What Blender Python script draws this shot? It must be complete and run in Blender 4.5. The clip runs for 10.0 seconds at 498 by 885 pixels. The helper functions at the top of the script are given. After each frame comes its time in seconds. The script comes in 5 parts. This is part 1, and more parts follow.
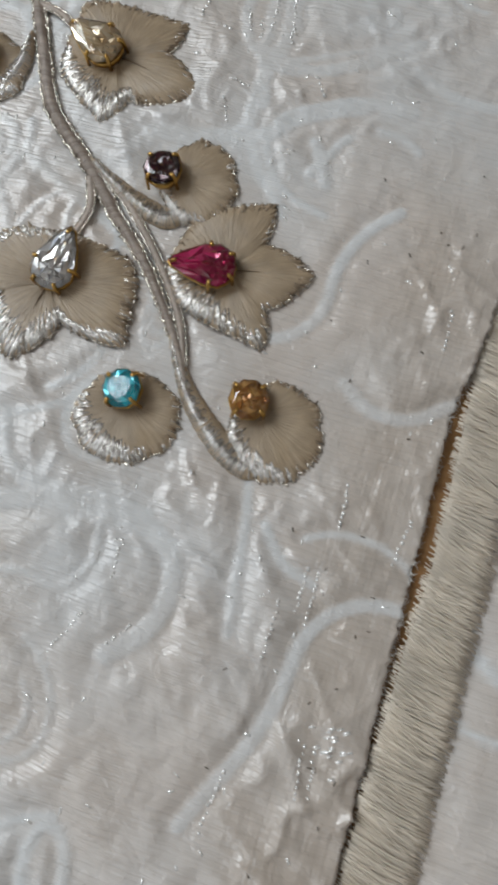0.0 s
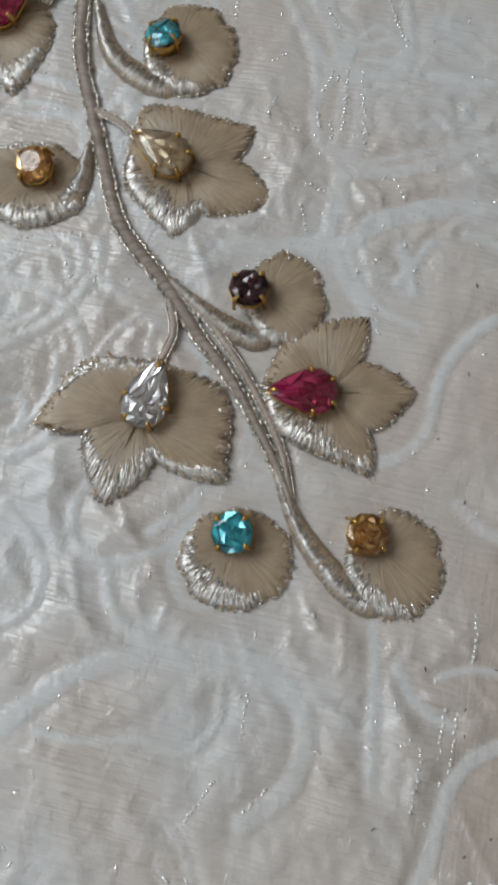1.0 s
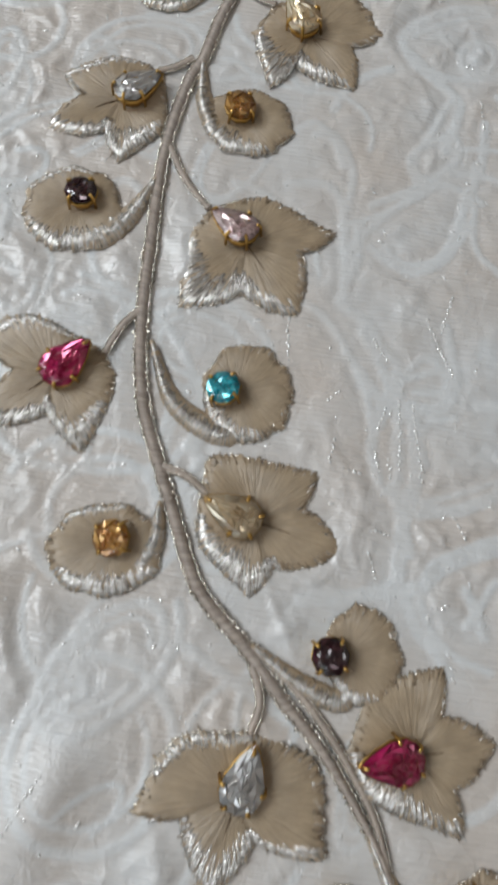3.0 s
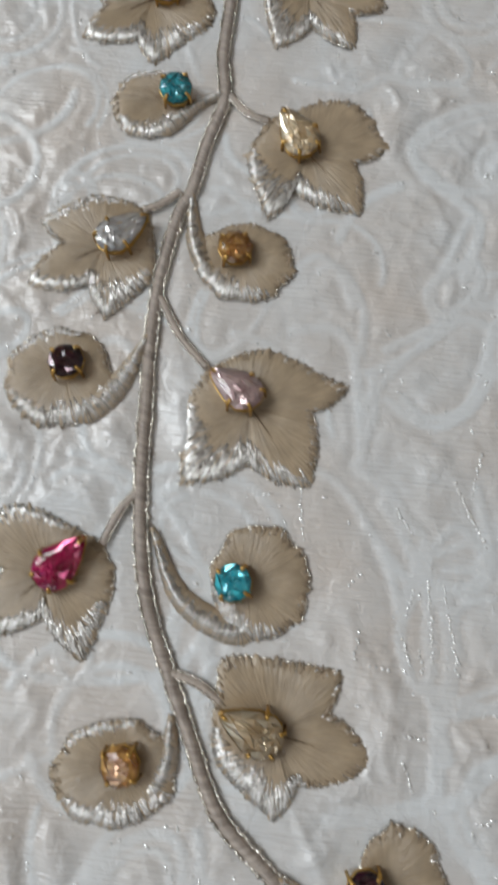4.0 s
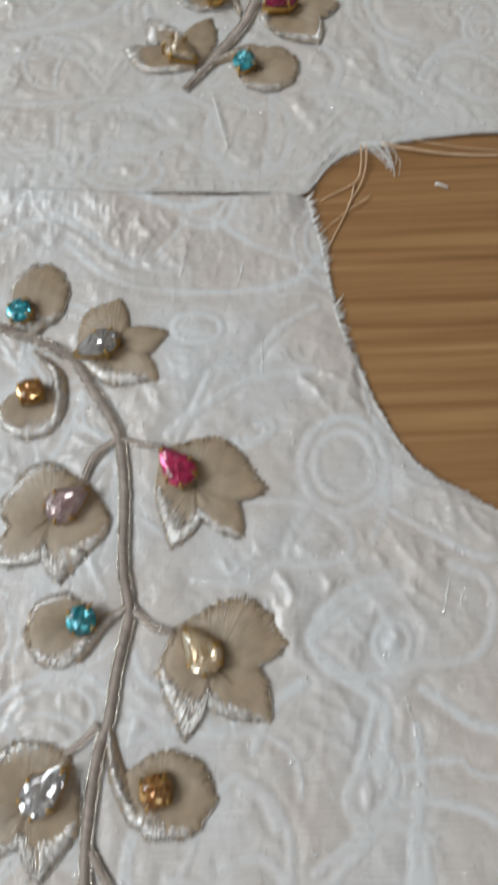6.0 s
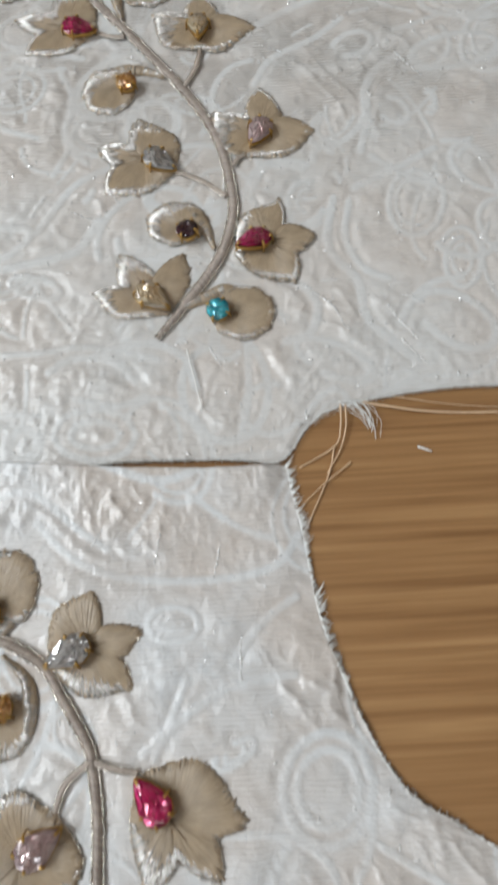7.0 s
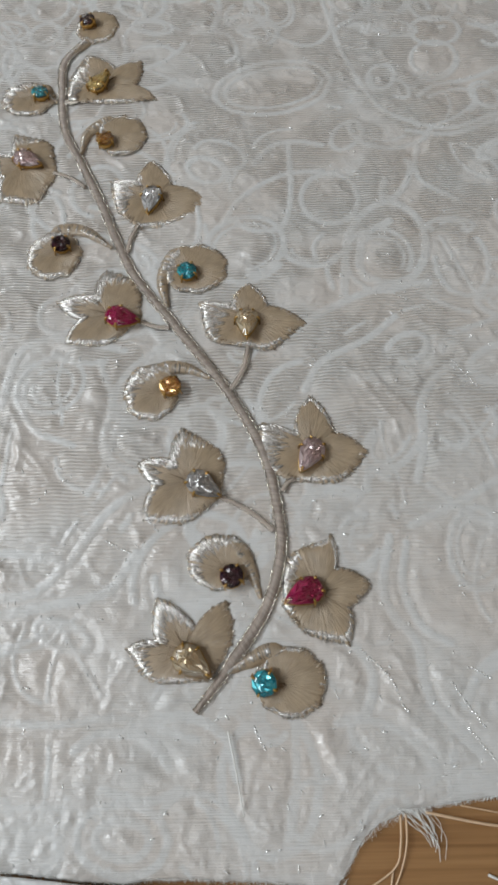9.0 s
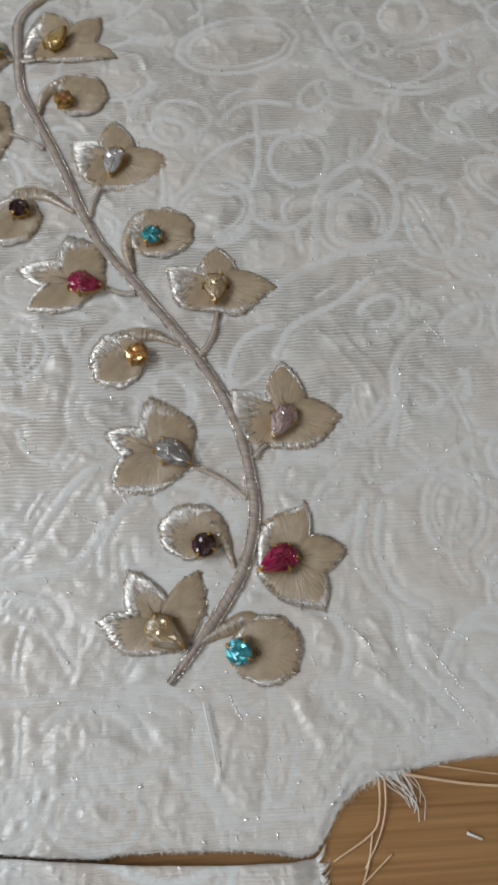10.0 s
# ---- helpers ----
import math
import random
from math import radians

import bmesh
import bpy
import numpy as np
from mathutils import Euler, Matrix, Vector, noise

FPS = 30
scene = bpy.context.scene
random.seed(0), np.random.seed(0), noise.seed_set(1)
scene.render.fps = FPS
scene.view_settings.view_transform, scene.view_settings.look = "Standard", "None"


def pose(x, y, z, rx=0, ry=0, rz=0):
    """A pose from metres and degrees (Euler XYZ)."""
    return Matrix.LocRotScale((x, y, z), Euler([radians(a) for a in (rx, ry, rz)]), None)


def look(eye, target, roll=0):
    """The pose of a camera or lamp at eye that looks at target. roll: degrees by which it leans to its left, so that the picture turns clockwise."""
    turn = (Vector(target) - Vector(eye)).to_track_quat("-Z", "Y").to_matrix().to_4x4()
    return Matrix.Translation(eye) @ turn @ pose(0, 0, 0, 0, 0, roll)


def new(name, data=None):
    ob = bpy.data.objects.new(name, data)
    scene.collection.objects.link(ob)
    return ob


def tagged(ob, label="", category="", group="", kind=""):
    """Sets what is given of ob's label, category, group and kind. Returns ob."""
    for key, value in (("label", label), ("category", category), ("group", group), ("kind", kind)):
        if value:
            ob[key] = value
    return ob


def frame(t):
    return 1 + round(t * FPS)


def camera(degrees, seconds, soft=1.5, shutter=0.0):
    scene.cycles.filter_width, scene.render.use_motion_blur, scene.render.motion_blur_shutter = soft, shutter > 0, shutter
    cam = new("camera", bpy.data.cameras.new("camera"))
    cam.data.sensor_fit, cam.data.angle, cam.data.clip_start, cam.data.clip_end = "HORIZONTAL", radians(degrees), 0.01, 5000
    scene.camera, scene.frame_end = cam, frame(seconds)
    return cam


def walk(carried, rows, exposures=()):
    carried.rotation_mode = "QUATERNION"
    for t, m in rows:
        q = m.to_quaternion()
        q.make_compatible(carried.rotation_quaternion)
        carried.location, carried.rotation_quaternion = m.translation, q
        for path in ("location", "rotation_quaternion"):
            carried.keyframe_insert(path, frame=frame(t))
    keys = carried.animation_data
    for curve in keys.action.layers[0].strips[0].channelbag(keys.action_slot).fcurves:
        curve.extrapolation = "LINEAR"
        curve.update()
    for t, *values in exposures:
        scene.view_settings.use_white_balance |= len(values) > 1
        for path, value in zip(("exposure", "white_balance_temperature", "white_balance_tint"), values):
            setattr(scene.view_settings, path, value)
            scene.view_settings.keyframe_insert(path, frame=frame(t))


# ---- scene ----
from mathutils import geometry  # noqa: E402

cam = camera(46.68, 10.0, soft=3.3, shutter=0.4)
PATH = [
    (0, (0.05209, -0.05371, 0.09231), (0.04460, -0.03828, 0), -7.94),
    (0.5, (0.03580, -0.05119, 0.09138), (0.03197, -0.03472, 0), 4.18),
    (1, (0.02467, -0.03881, 0.09156), (0.02168, -0.02200, 0), 3.53),
    (1.5, (0.02856, -0.03293, 0.09033), (0.02749, -0.01587, 0), 6.42),
    (2, (0.00698, -0.01904, 0.09964), (0.00959, 0.00202, 0), 15.42),
    (2.5, (-0.00181, -0.00374, 0.10749), (-0.00213, 0.02137, 0), 7.62),
    (2.7, (-0.00364, 0.00257, 0.10744), (-0.00351, 0.02712, 0), 10.51),
    (3.8, (-0.00505, 0.04529, 0.10164), (-0.00666, 0.06506, 0), 2.79),
    (4, (-0.00843, 0.05164, 0.10365), (-0.01087, 0.07091, 0), -0.31),
    (4.5, (-0.01228, 0.07485, 0.10712), (-0.01343, 0.09585, 0), 1.07),
    (5, (-0.00762, 0.09464, 0.11222), (-0.00876, 0.11621, 0), -2.11),
    (5.5, (-0.00519, 0.11578, 0.12079), (-0.00701, 0.14074, 0), -4.19),
    (6, (0.00429, 0.13977, 0.13013), (0.00280, 0.17846, 0), -4.39),
    (6.2, (0.00749, 0.15569, 0.13388), (0.00878, 0.19575, 0), -0.95),
    (7.3, (0.01502, 0.22531, 0.14711), (0.01333, 0.26991, 0), -5.64),
    (7.5, (0.01672, 0.23575, 0.14830), (0.01474, 0.28067, 0), -6.02),
    (8, (0.01589, 0.26907, 0.15326), (0.01157, 0.32054, 0), -7.45),
    (8.5, (0.00917, 0.28867, 0.16036), (0.00491, 0.34932, 0), -5.73),
    (9, (0.00347, 0.29520, 0.15910), (0.00290, 0.35697, 0), -1.81),
    (9.5, (0.00631, 0.29460, 0.15959), (0.00669, 0.35523, 0), -1.54),
    (10, (0.00567, 0.29157, 0.15306), (0.01076, 0.34652, 0), 2.41),
]
EXPOSURES = [(0.0, -0.33), (0.5, -0.38), (1.5, -0.42), (2.0, -0.41), (2.5, -0.21), (4.0, -0.20), (4.5, -0.22), (5.5, -0.24), (6.2, -0.06), (7.5, 0.08), (8.0, -0.04), (8.5, -0.14), (9.0, -0.24), (10.0, -0.24)]
walk(cam, [(t, look(eye, target, roll)) for t, eye, target, roll in PATH], EXPOSURES)

# ---- world and light: a room with a window to the west and one to the south ----
MM = 0.001
world = bpy.data.worlds.new("world")
scene.world = world
world.use_nodes = True
sky = world.node_tree.nodes.new("ShaderNodeTexSky")
sky.sky_type, sky.sun_disc, sky.sun_elevation, sky.sun_rotation = "NISHITA", False, radians(40), radians(90)
world.node_tree.links.new(sky.outputs[0], world.node_tree.nodes["Background"].inputs[0])
world.node_tree.nodes["Background"].inputs[1].default_value = 0.1

for name, power, eye, wide, tall in (("west_window_light", 55, (-1.75, 0.45, 1.78), 1.48, 1.22), ("south_window_light", 10.4, (-0.61, -1.66, 1.84), 1.35, 1.12)):
    lamp = bpy.data.lights.new(name, "AREA")
    lamp.shape, lamp.size, lamp.size_y, lamp.energy, lamp.color = "RECTANGLE", wide, tall, power, (0.895, 0.955, 0.99)
    new(name, lamp).matrix_world = look(eye, (0.0, 0.15, 0.0))


# ---- materials ----
def material(name):
    m = bpy.data.materials.new(name)
    m.use_nodes = True
    nodes, links = m.node_tree.nodes, m.node_tree.links
    return m, nodes, links, nodes["Principled BSDF"]


def add(nodes, links, kind, values=None, **fed):
    """A node; values by input name, fed: sockets by input name (spaces as underscores)."""
    n = nodes.new("ShaderNode" + kind)
    for key, v in (values or {}).items():
        n.inputs[key].default_value = v
    for key, v in fed.items():
        links.new(v, n.inputs[key.replace("_", " ")])
    return n


def ramp(nodes, links, fac, stops):
    n = nodes.new("ShaderNodeValToRGB")
    while len(n.color_ramp.elements) < len(stops):
        n.color_ramp.elements.new(0.5)
    for e, (p, c) in zip(n.color_ramp.elements, stops):
        e.position, e.color = p, (*c, 1) if len(c) == 3 else c
    links.new(fac, n.inputs[0])
    return n.outputs[0]


def maths(nodes, links, op, a, b=None):
    n = nodes.new("ShaderNodeMath")
    n.operation = op
    for k, v in enumerate((a, b)):
        if v is None:
            continue
        if isinstance(v, (int, float)):
            n.inputs[k].default_value = v
        else:
            links.new(v, n.inputs[k])
    return n.outputs[0]


def brocade(name, tint, blush, rib, crumple, light, ribs_from=-1.0):
    m, nodes, links, b = material(name)
    at = add(nodes, links, "TexCoord").outputs["Object"]

    def painted(key):
        n = nodes.new("ShaderNodeAttribute")
        n.attribute_name = key
        return n.outputs["Fac"]

    def blend(fac, a, c, kind="MIX"):
        n = nodes.new("ShaderNodeMixRGB")
        n.blend_type = kind
        for k, v in enumerate((fac, a, c)):
            if isinstance(v, (int, float)):
                n.inputs[k].default_value = v
            elif isinstance(v, tuple):
                n.inputs[k].default_value = (*v, 1)
            else:
                links.new(v, n.inputs[k])
        return n.outputs[0]

    def noise_of(scale, detail=2.0, rough=0.5, warp=0.0, vector=at):
        return add(nodes, links, "TexNoise", {"Scale": scale, "Detail": detail, "Roughness": rough, "Distortion": warp}, Vector=vector).outputs["Fac"]

    band, selvedge = painted("band"), painted("selvedge")
    open_ground = maths(nodes, links, "SUBTRACT", 1.0, band)
    stain, mottle, fine = noise_of(28.0, 3.0), noise_of(170.0, 3.0), noise_of(1500.0)
    ground = ramp(nodes, links, stain, [(0.36, tint), (0.62, blush)])
    ground = blend(ramp(nodes, links, mottle, [(0.35, (0, 0, 0)), (0.7, (0.35, 0.35, 0.35))]), ground, tuple(c * 0.86 for c in blush))
    ground = blend(selvedge, ground, (0.47, 0.405, 0.345))
    pale = blend(noise_of(90.0), tuple(c * 0.93 for c in light), light)
    colour = blend(band, ground, pale)
    # weft ribs of the ground weave, absent on the motif bands
    wave = nodes.new("ShaderNodeTexWave")
    wave.bands_direction = "Y"
    for key, v in (("Scale", 290.0), ("Distortion", 5.5), ("Detail", 1.0), ("Detail Scale", 0.3)):
        wave.inputs[key].default_value = v
    links.new(at, wave.inputs["Vector"])
    patch = ramp(nodes, links, noise_of(60.0, 1.0), [(0.38, (0, 0, 0)), (0.47, (1, 1, 1))])
    patch = maths(nodes, links, "MULTIPLY", patch, ramp(nodes, links, noise_of(19.0, 1.0), [(0.32, (0.2, 0.2, 0.2)), (0.45, (1, 1, 1))]))
    grow = nodes.new("ShaderNodeMapRange")
    links.new(add(nodes, links, "SeparateXYZ", Vector=at).outputs[1], grow.inputs["Value"])
    grow.inputs["From Min"].default_value, grow.inputs["From Max"].default_value = ribs_from, ribs_from + 0.07
    where = maths(nodes, links, "MULTIPLY", maths(nodes, links, "MULTIPLY", open_ground, patch), grow.outputs[0])
    ribs = maths(nodes, links, "MULTIPLY", wave.outputs["Fac"], where)
    # shade between the ribs, put into the colour as dark brown lines
    rib_shade = maths(nodes, links, "MULTIPLY", ramp(nodes, links, wave.outputs["Fac"], [(0.04, (1, 1, 1)), (0.22, (0, 0, 0))]), where)
    colour = blend(maths(nodes, links, "MULTIPLY", rib_shade, min(0.8, rib * 0.3)), colour, (0.25, 0.205, 0.16))
    # single threads: weft across, warp upright where the selvedge is
    weft = noise_of(1.0, 2.0, vector=add(nodes, links, "Mapping", {"Scale": (90, 2600, 60), "Rotation": (0, 0, 0.05)}, Vector=at).outputs[0])
    warp = noise_of(1.0, 2.0, vector=add(nodes, links, "Mapping", {"Scale": (1500, 70, 60)}, Vector=at).outputs[0])
    thread = blend(selvedge, weft, warp)
    colour = blend(0.36, colour, ramp(nodes, links, thread, [(0.32, (0.80, 0.79, 0.78)), (0.6, (1, 1, 1))]), "MULTIPLY")
    links.new(colour, b.inputs["Base Color"])
    fold = noise_of(230.0, 3.0, 0.55, 1.2)
    height = maths(nodes, links, "MULTIPLY", ribs, rib)
    for h, k in ((thread, 1.5), (fine, 0.5), (fold, crumple)):
        height = maths(nodes, links, "ADD", height, maths(nodes, links, "MULTIPLY", h, k))
    bump = add(nodes, links, "Bump", {"Strength": 0.6, "Distance": 0.00022}, Height=height)
    links.new(bump.outputs[0], b.inputs["Normal"])
    # film-like gloss that comes and goes over the cloth
    gloss = ramp(nodes, links, noise_of(55.0, 3.0), [(0.38, (0.42, 0.42, 0.42)), (0.62, (0.2, 0.2, 0.2))])
    links.new(maths(nodes, links, "ADD", gloss, maths(nodes, links, "MULTIPLY", band, 0.04)), b.inputs["Roughness"])
    b.inputs["Specular IOR Level"].default_value = 1.0
    b.inputs["Sheen Weight"].default_value = 0.1
    return m


def satin(name, colour, rough=0.34, spec=1.0, radial=True, glint=0.0, deep=0.76):
    """Shiny embroidery thread; the stitches radiate from the object's origin."""
    m, nodes, links, b = material(name)
    at = add(nodes, links, "TexCoord").outputs["Object"]
    xyz = add(nodes, links, "SeparateXYZ", Vector=at)
    n1 = add(nodes, links, "TexNoise", {"Scale": 260.0, "Detail": 3.0}, Vector=at).outputs["Fac"]
    if radial:
        round_ = maths(nodes, links, "MULTIPLY", maths(nodes, links, "ARCTAN2", xyz.outputs[1], xyz.outputs[0]), 34.0)
        far = nodes.new("ShaderNodeVectorMath")
        far.operation = "LENGTH"
        links.new(at, far.inputs[0])
        along = maths(nodes, links, "MULTIPLY", far.outputs["Value"], 260.0)
        streak = add(nodes, links, "TexNoise", {"Scale": 1.0, "Detail": 3.0, "Roughness": 0.65}, Vector=add(nodes, links, "CombineXYZ", X=round_, Y=along).outputs[0]).outputs["Fac"]
    else:
        streak = add(nodes, links, "TexNoise", {"Scale": 2200.0, "Detail": 3.0}, Vector=at).outputs["Fac"]
    dark, light = tuple(c * deep for c in colour), tuple(min(1, c * 1.16) for c in colour)
    tone = maths(nodes, links, "ADD", maths(nodes, links, "MULTIPLY", n1, 0.5), maths(nodes, links, "MULTIPLY", streak, 0.5))
    links.new(ramp(nodes, links, tone, [(0.36, dark), (0.62, light)]), b.inputs["Base Color"])
    bump = add(nodes, links, "Bump", {"Strength": 0.9, "Distance": 0.00025}, Height=streak)
    links.new(bump.outputs[0], b.inputs["Normal"])
    b.inputs["Metallic"].default_value = glint
    b.inputs["Roughness"].default_value = rough
    b.inputs["Specular IOR Level"].default_value = spec
    b.inputs["IOR"].default_value = 1.75
    if radial:
        t = nodes.new("ShaderNodeTangent")
        t.direction_type, t.axis = "RADIAL", "Z"
        links.new(t.outputs[0], b.inputs["Tangent"])
        b.inputs["Anisotropic"].default_value = 0.7
    return m


def plain(name, colour, rough=0.5, metal=0.0, scale=60.0, spread=0.12):
    m, nodes, links, b = material(name)
    at = add(nodes, links, "TexCoord").outputs["Object"]
    n1 = add(nodes, links, "TexNoise", {"Scale": scale, "Detail": 4.0}, Vector=at).outputs["Fac"]
    links.new(ramp(nodes, links, n1, [(0.3, tuple(c * (1 - spread) for c in colour)), (0.7, tuple(min(1, c * (1 + spread)) for c in colour))]), b.inputs["Base Color"])
    b.inputs["Metallic"].default_value, b.inputs["Roughness"].default_value = metal, rough
    return m


def jewel(name, dark, light, metal=0.5):
    """Foil-backed cut glass; each facet's random depth of colour paints in internal reflections."""
    m, nodes, links, b = material(name)
    g = nodes.new("ShaderNodeNewGeometry")
    links.new(ramp(nodes, links, g.outputs["Random Per Island"], [(0.0, dark), (0.55, tuple((d + e) / 2 for d, e in zip(dark, light))), (1.0, light)]), b.inputs["Base Color"])
    b.inputs["Metallic"].default_value = metal
    b.inputs["Roughness"].default_value = 0.07
    b.inputs["IOR"].default_value = 1.6
    b.inputs["Coat Weight"].default_value = 1.0
    b.inputs["Coat Roughness"].default_value = 0.03
    return m


def oak(name):
    m, nodes, links, b = material(name)
    at = add(nodes, links, "TexCoord").outputs["Object"]
    long = add(nodes, links, "Mapping", {"Scale": (4.0, 210.0, 10.0)}, Vector=at).outputs[0]
    broad = add(nodes, links, "TexNoise", {"Scale": 1.6, "Detail": 4.0, "Roughness": 0.6, "Distortion": 0.6}, Vector=long).outputs["Fac"]
    hair = add(nodes, links, "Mapping", {"Scale": (22.0, 900.0, 10.0)}, Vector=at).outputs[0]
    fine = add(nodes, links, "TexNoise", {"Scale": 1.0, "Detail": 3.0}, Vector=hair).outputs["Fac"]
    c1 = ramp(nodes, links, broad, [(0.34, (0.25, 0.127, 0.049)), (0.5, (0.33, 0.178, 0.073)), (0.66, (0.40, 0.23, 0.10))])
    c2 = ramp(nodes, links, fine, [(0.3, (0.78, 0.74, 0.70)), (0.65, (1, 1, 1))])
    mul = nodes.new("ShaderNodeMixRGB")
    mul.blend_type = "MULTIPLY"
    mul.inputs[0].default_value = 0.8
    links.new(c1, mul.inputs[1])
    links.new(c2, mul.inputs[2])
    links.new(mul.outputs[0], b.inputs["Base Color"])
    bump = add(nodes, links, "Bump", {"Strength": 0.15, "Distance": 0.0002}, Height=fine)
    links.new(bump.outputs[0], b.inputs["Normal"])
    b.inputs["Roughness"].default_value = 0.38
    return m


FABRIC = brocade("white_brocade", (0.635, 0.645, 0.65), (0.615, 0.56, 0.515), 0.35, 2.4, (0.695, 0.705, 0.708))
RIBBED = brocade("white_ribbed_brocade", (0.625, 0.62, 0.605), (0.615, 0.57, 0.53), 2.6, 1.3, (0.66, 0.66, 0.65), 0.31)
LEAF = satin("taupe_satin_thread", (0.365, 0.278, 0.185), rough=0.38, spec=0.45)
STEM = satin("taupe_stem_thread", (0.42, 0.35, 0.295), rough=0.5, spec=0.4, radial=False)
SILVER = satin("silver_cord", (0.84, 0.79, 0.70), rough=0.25, spec=1.0, radial=False, glint=0.85, deep=0.34)
# highlights of the satin thread, drawn as strands of a pale material
SHEEN_STITCH = jewel("sheen_stitches", (0.40, 0.37, 0.33), (1.0, 0.99, 0.97), 0.7)
SHEEN_STITCH.node_tree.nodes["Principled BSDF"].inputs["Roughness"].default_value = 0.27
SHEEN_STITCH.node_tree.nodes["Principled BSDF"].inputs["Coat Roughness"].default_value = 0.18
STEM_THREAD = jewel("stem_stitches", (0.31, 0.255, 0.215), (0.49, 0.42, 0.365), 0.0)
STEM_THREAD.node_tree.nodes["Principled BSDF"].inputs["Roughness"].default_value = 0.4
STEM_THREAD.node_tree.nodes["Principled BSDF"].inputs["Coat Weight"].default_value = 0.25
STEM_THREAD.node_tree.nodes["Principled BSDF"].inputs["Coat Roughness"].default_value = 0.25
RIM_THREAD = jewel("rim_stitches", (0.17, 0.12, 0.075), (0.40, 0.30, 0.20), 0.0)
RIM_THREAD.node_tree.nodes["Principled BSDF"].inputs["Roughness"].default_value = 0.4
RIM_THREAD.node_tree.nodes["Principled BSDF"].inputs["Coat Weight"].default_value = 0.2
RIM_THREAD.node_tree.nodes["Principled BSDF"].inputs["Coat Roughness"].default_value = 0.2
TIE = plain("dark_bronze_thread", (0.16, 0.105, 0.06), 0.5, 0.0, 300.0, 0.2)
GOLD = plain("gold_metal", (0.55, 0.34, 0.10), 0.3, 1.0, 400.0)
OAK = oak("oiled_oak")
WALL = plain("wall_paint", (0.72, 0.70, 0.67), 0.7, 0.0, 3.0, 0.03)
FRINGE = plain("beige_yarn", (0.72, 0.645, 0.545), 0.45, 0.0, 160.0, 0.14)
WHITE_YARN = plain("white_yarn", (0.76, 0.755, 0.73), 0.45, 0.0, 300.0, 0.1)
TAN_YARN = plain("pale_tan_yarn", (0.68, 0.49, 0.32), 0.4, 0.0, 300.0, 0.1)
JEWELS = {
    "ruby": jewel("ruby_foil", (0.40, 0.006, 0.075), (1.0, 0.045, 0.28), 0.3),
    "crystal": jewel("clear_foil", (0.64, 0.63, 0.62), (1.0, 1.0, 1.0), 0.5),
    "champagne": jewel("champagne_foil", (0.86, 0.64, 0.38), (1.0, 0.91, 0.71), 0.35),
    "pink": jewel("pink_foil", (0.78, 0.57, 0.57), (1.0, 0.85, 0.84), 0.38),
    "gold": jewel("yellow_foil", (0.58, 0.37, 0.09), (1.0, 0.82, 0.40), 0.35),
    "amber": jewel("amber_foil", (0.46, 0.16, 0.02), (1.0, 0.62, 0.20), 0.35),
    "cyan": jewel("turquoise_foil", (0.01, 0.26, 0.34), (0.10, 0.85, 0.97), 0.3),
    "maroon": jewel("garnet_foil", (0.010, 0.002, 0.005), (0.09, 0.008, 0.028), 0.3),
}


def cut_glass(name):
    """The clear crown over a foil: gloss by Fresnel, the rest passes through."""
    m, nodes, links, b = material(name)
    mix, clear, gloss = (nodes.new("ShaderNode" + k) for k in ("MixShader", "BsdfTransparent", "BsdfGlossy"))
    gloss.inputs["Roughness"].default_value = 0.03
    f = add(nodes, links, "Fresnel", {"IOR": 1.62})
    links.new(f.outputs[0], mix.inputs[0])
    links.new(clear.outputs[0], mix.inputs[1])
    links.new(gloss.outputs[0], mix.inputs[2])
    links.new(mix.outputs[0], nodes["Material Output"].inputs["Surface"])
    nodes.remove(b)
    return m


GLASS = cut_glass("cut_glass")
TONE = {"ruby": "deep pink ruby", "crystal": "clear", "champagne": "pale champagne", "pink": "pale pink", "gold": "yellow gold", "amber": "amber orange", "cyan": "turquoise blue", "maroon": "dark garnet"}


# ---- building helpers ----
def mesh_of(name, verts, faces, mat, smooth=True):
    me = bpy.data.meshes.new(name)
    me.from_pydata([tuple(v) for v in verts], [], faces)
    me.materials.append(mat)
    if smooth:
        me.polygons.foreach_set("use_smooth", [True] * len(me.polygons))
    me.update()
    return me


def part(name, me, parent, label=""):
    ob = new(name, me)
    ob.parent = parent
    return tagged(ob, label)


def thing(name, label, category, at, group=""):
    ob = new(name)
    ob.location = at
    ob.empty_display_size = 0.005
    return tagged(ob, label, category, group)


def spline(points, step):
    """Points at even steps along a smooth curve through the given ones (millimetres)."""
    p = np.array(points, float)
    if len(p) == 2:
        p = np.array([p[0], (p[0] + p[1]) / 2, p[1]])
    q = np.vstack([2 * p[0] - p[1], p, 2 * p[-1] - p[-2]])
    out = []
    for k in range(1, len(q) - 2):
        t = np.linspace(0, 1, 40, endpoint=False)[:, None]
        a, b, c, d = q[k - 1 : k + 3]
        out.append(0.5 * (2 * b + (c - a) * t + (2 * a - 5 * b + 4 * c - d) * t**2 + (3 * b - a - 3 * c + d) * t**3))
    out = np.vstack(out + [p[-1:]])
    s = np.r_[0, np.cumsum(np.hypot(*np.diff(out[:, :2], axis=0).T))]
    n = max(2, int(s[-1] / step))
    u = np.linspace(0, s[-1], n + 1)
    return np.stack([np.interp(u, s, out[:, k]) for k in range(out.shape[1])], 1)


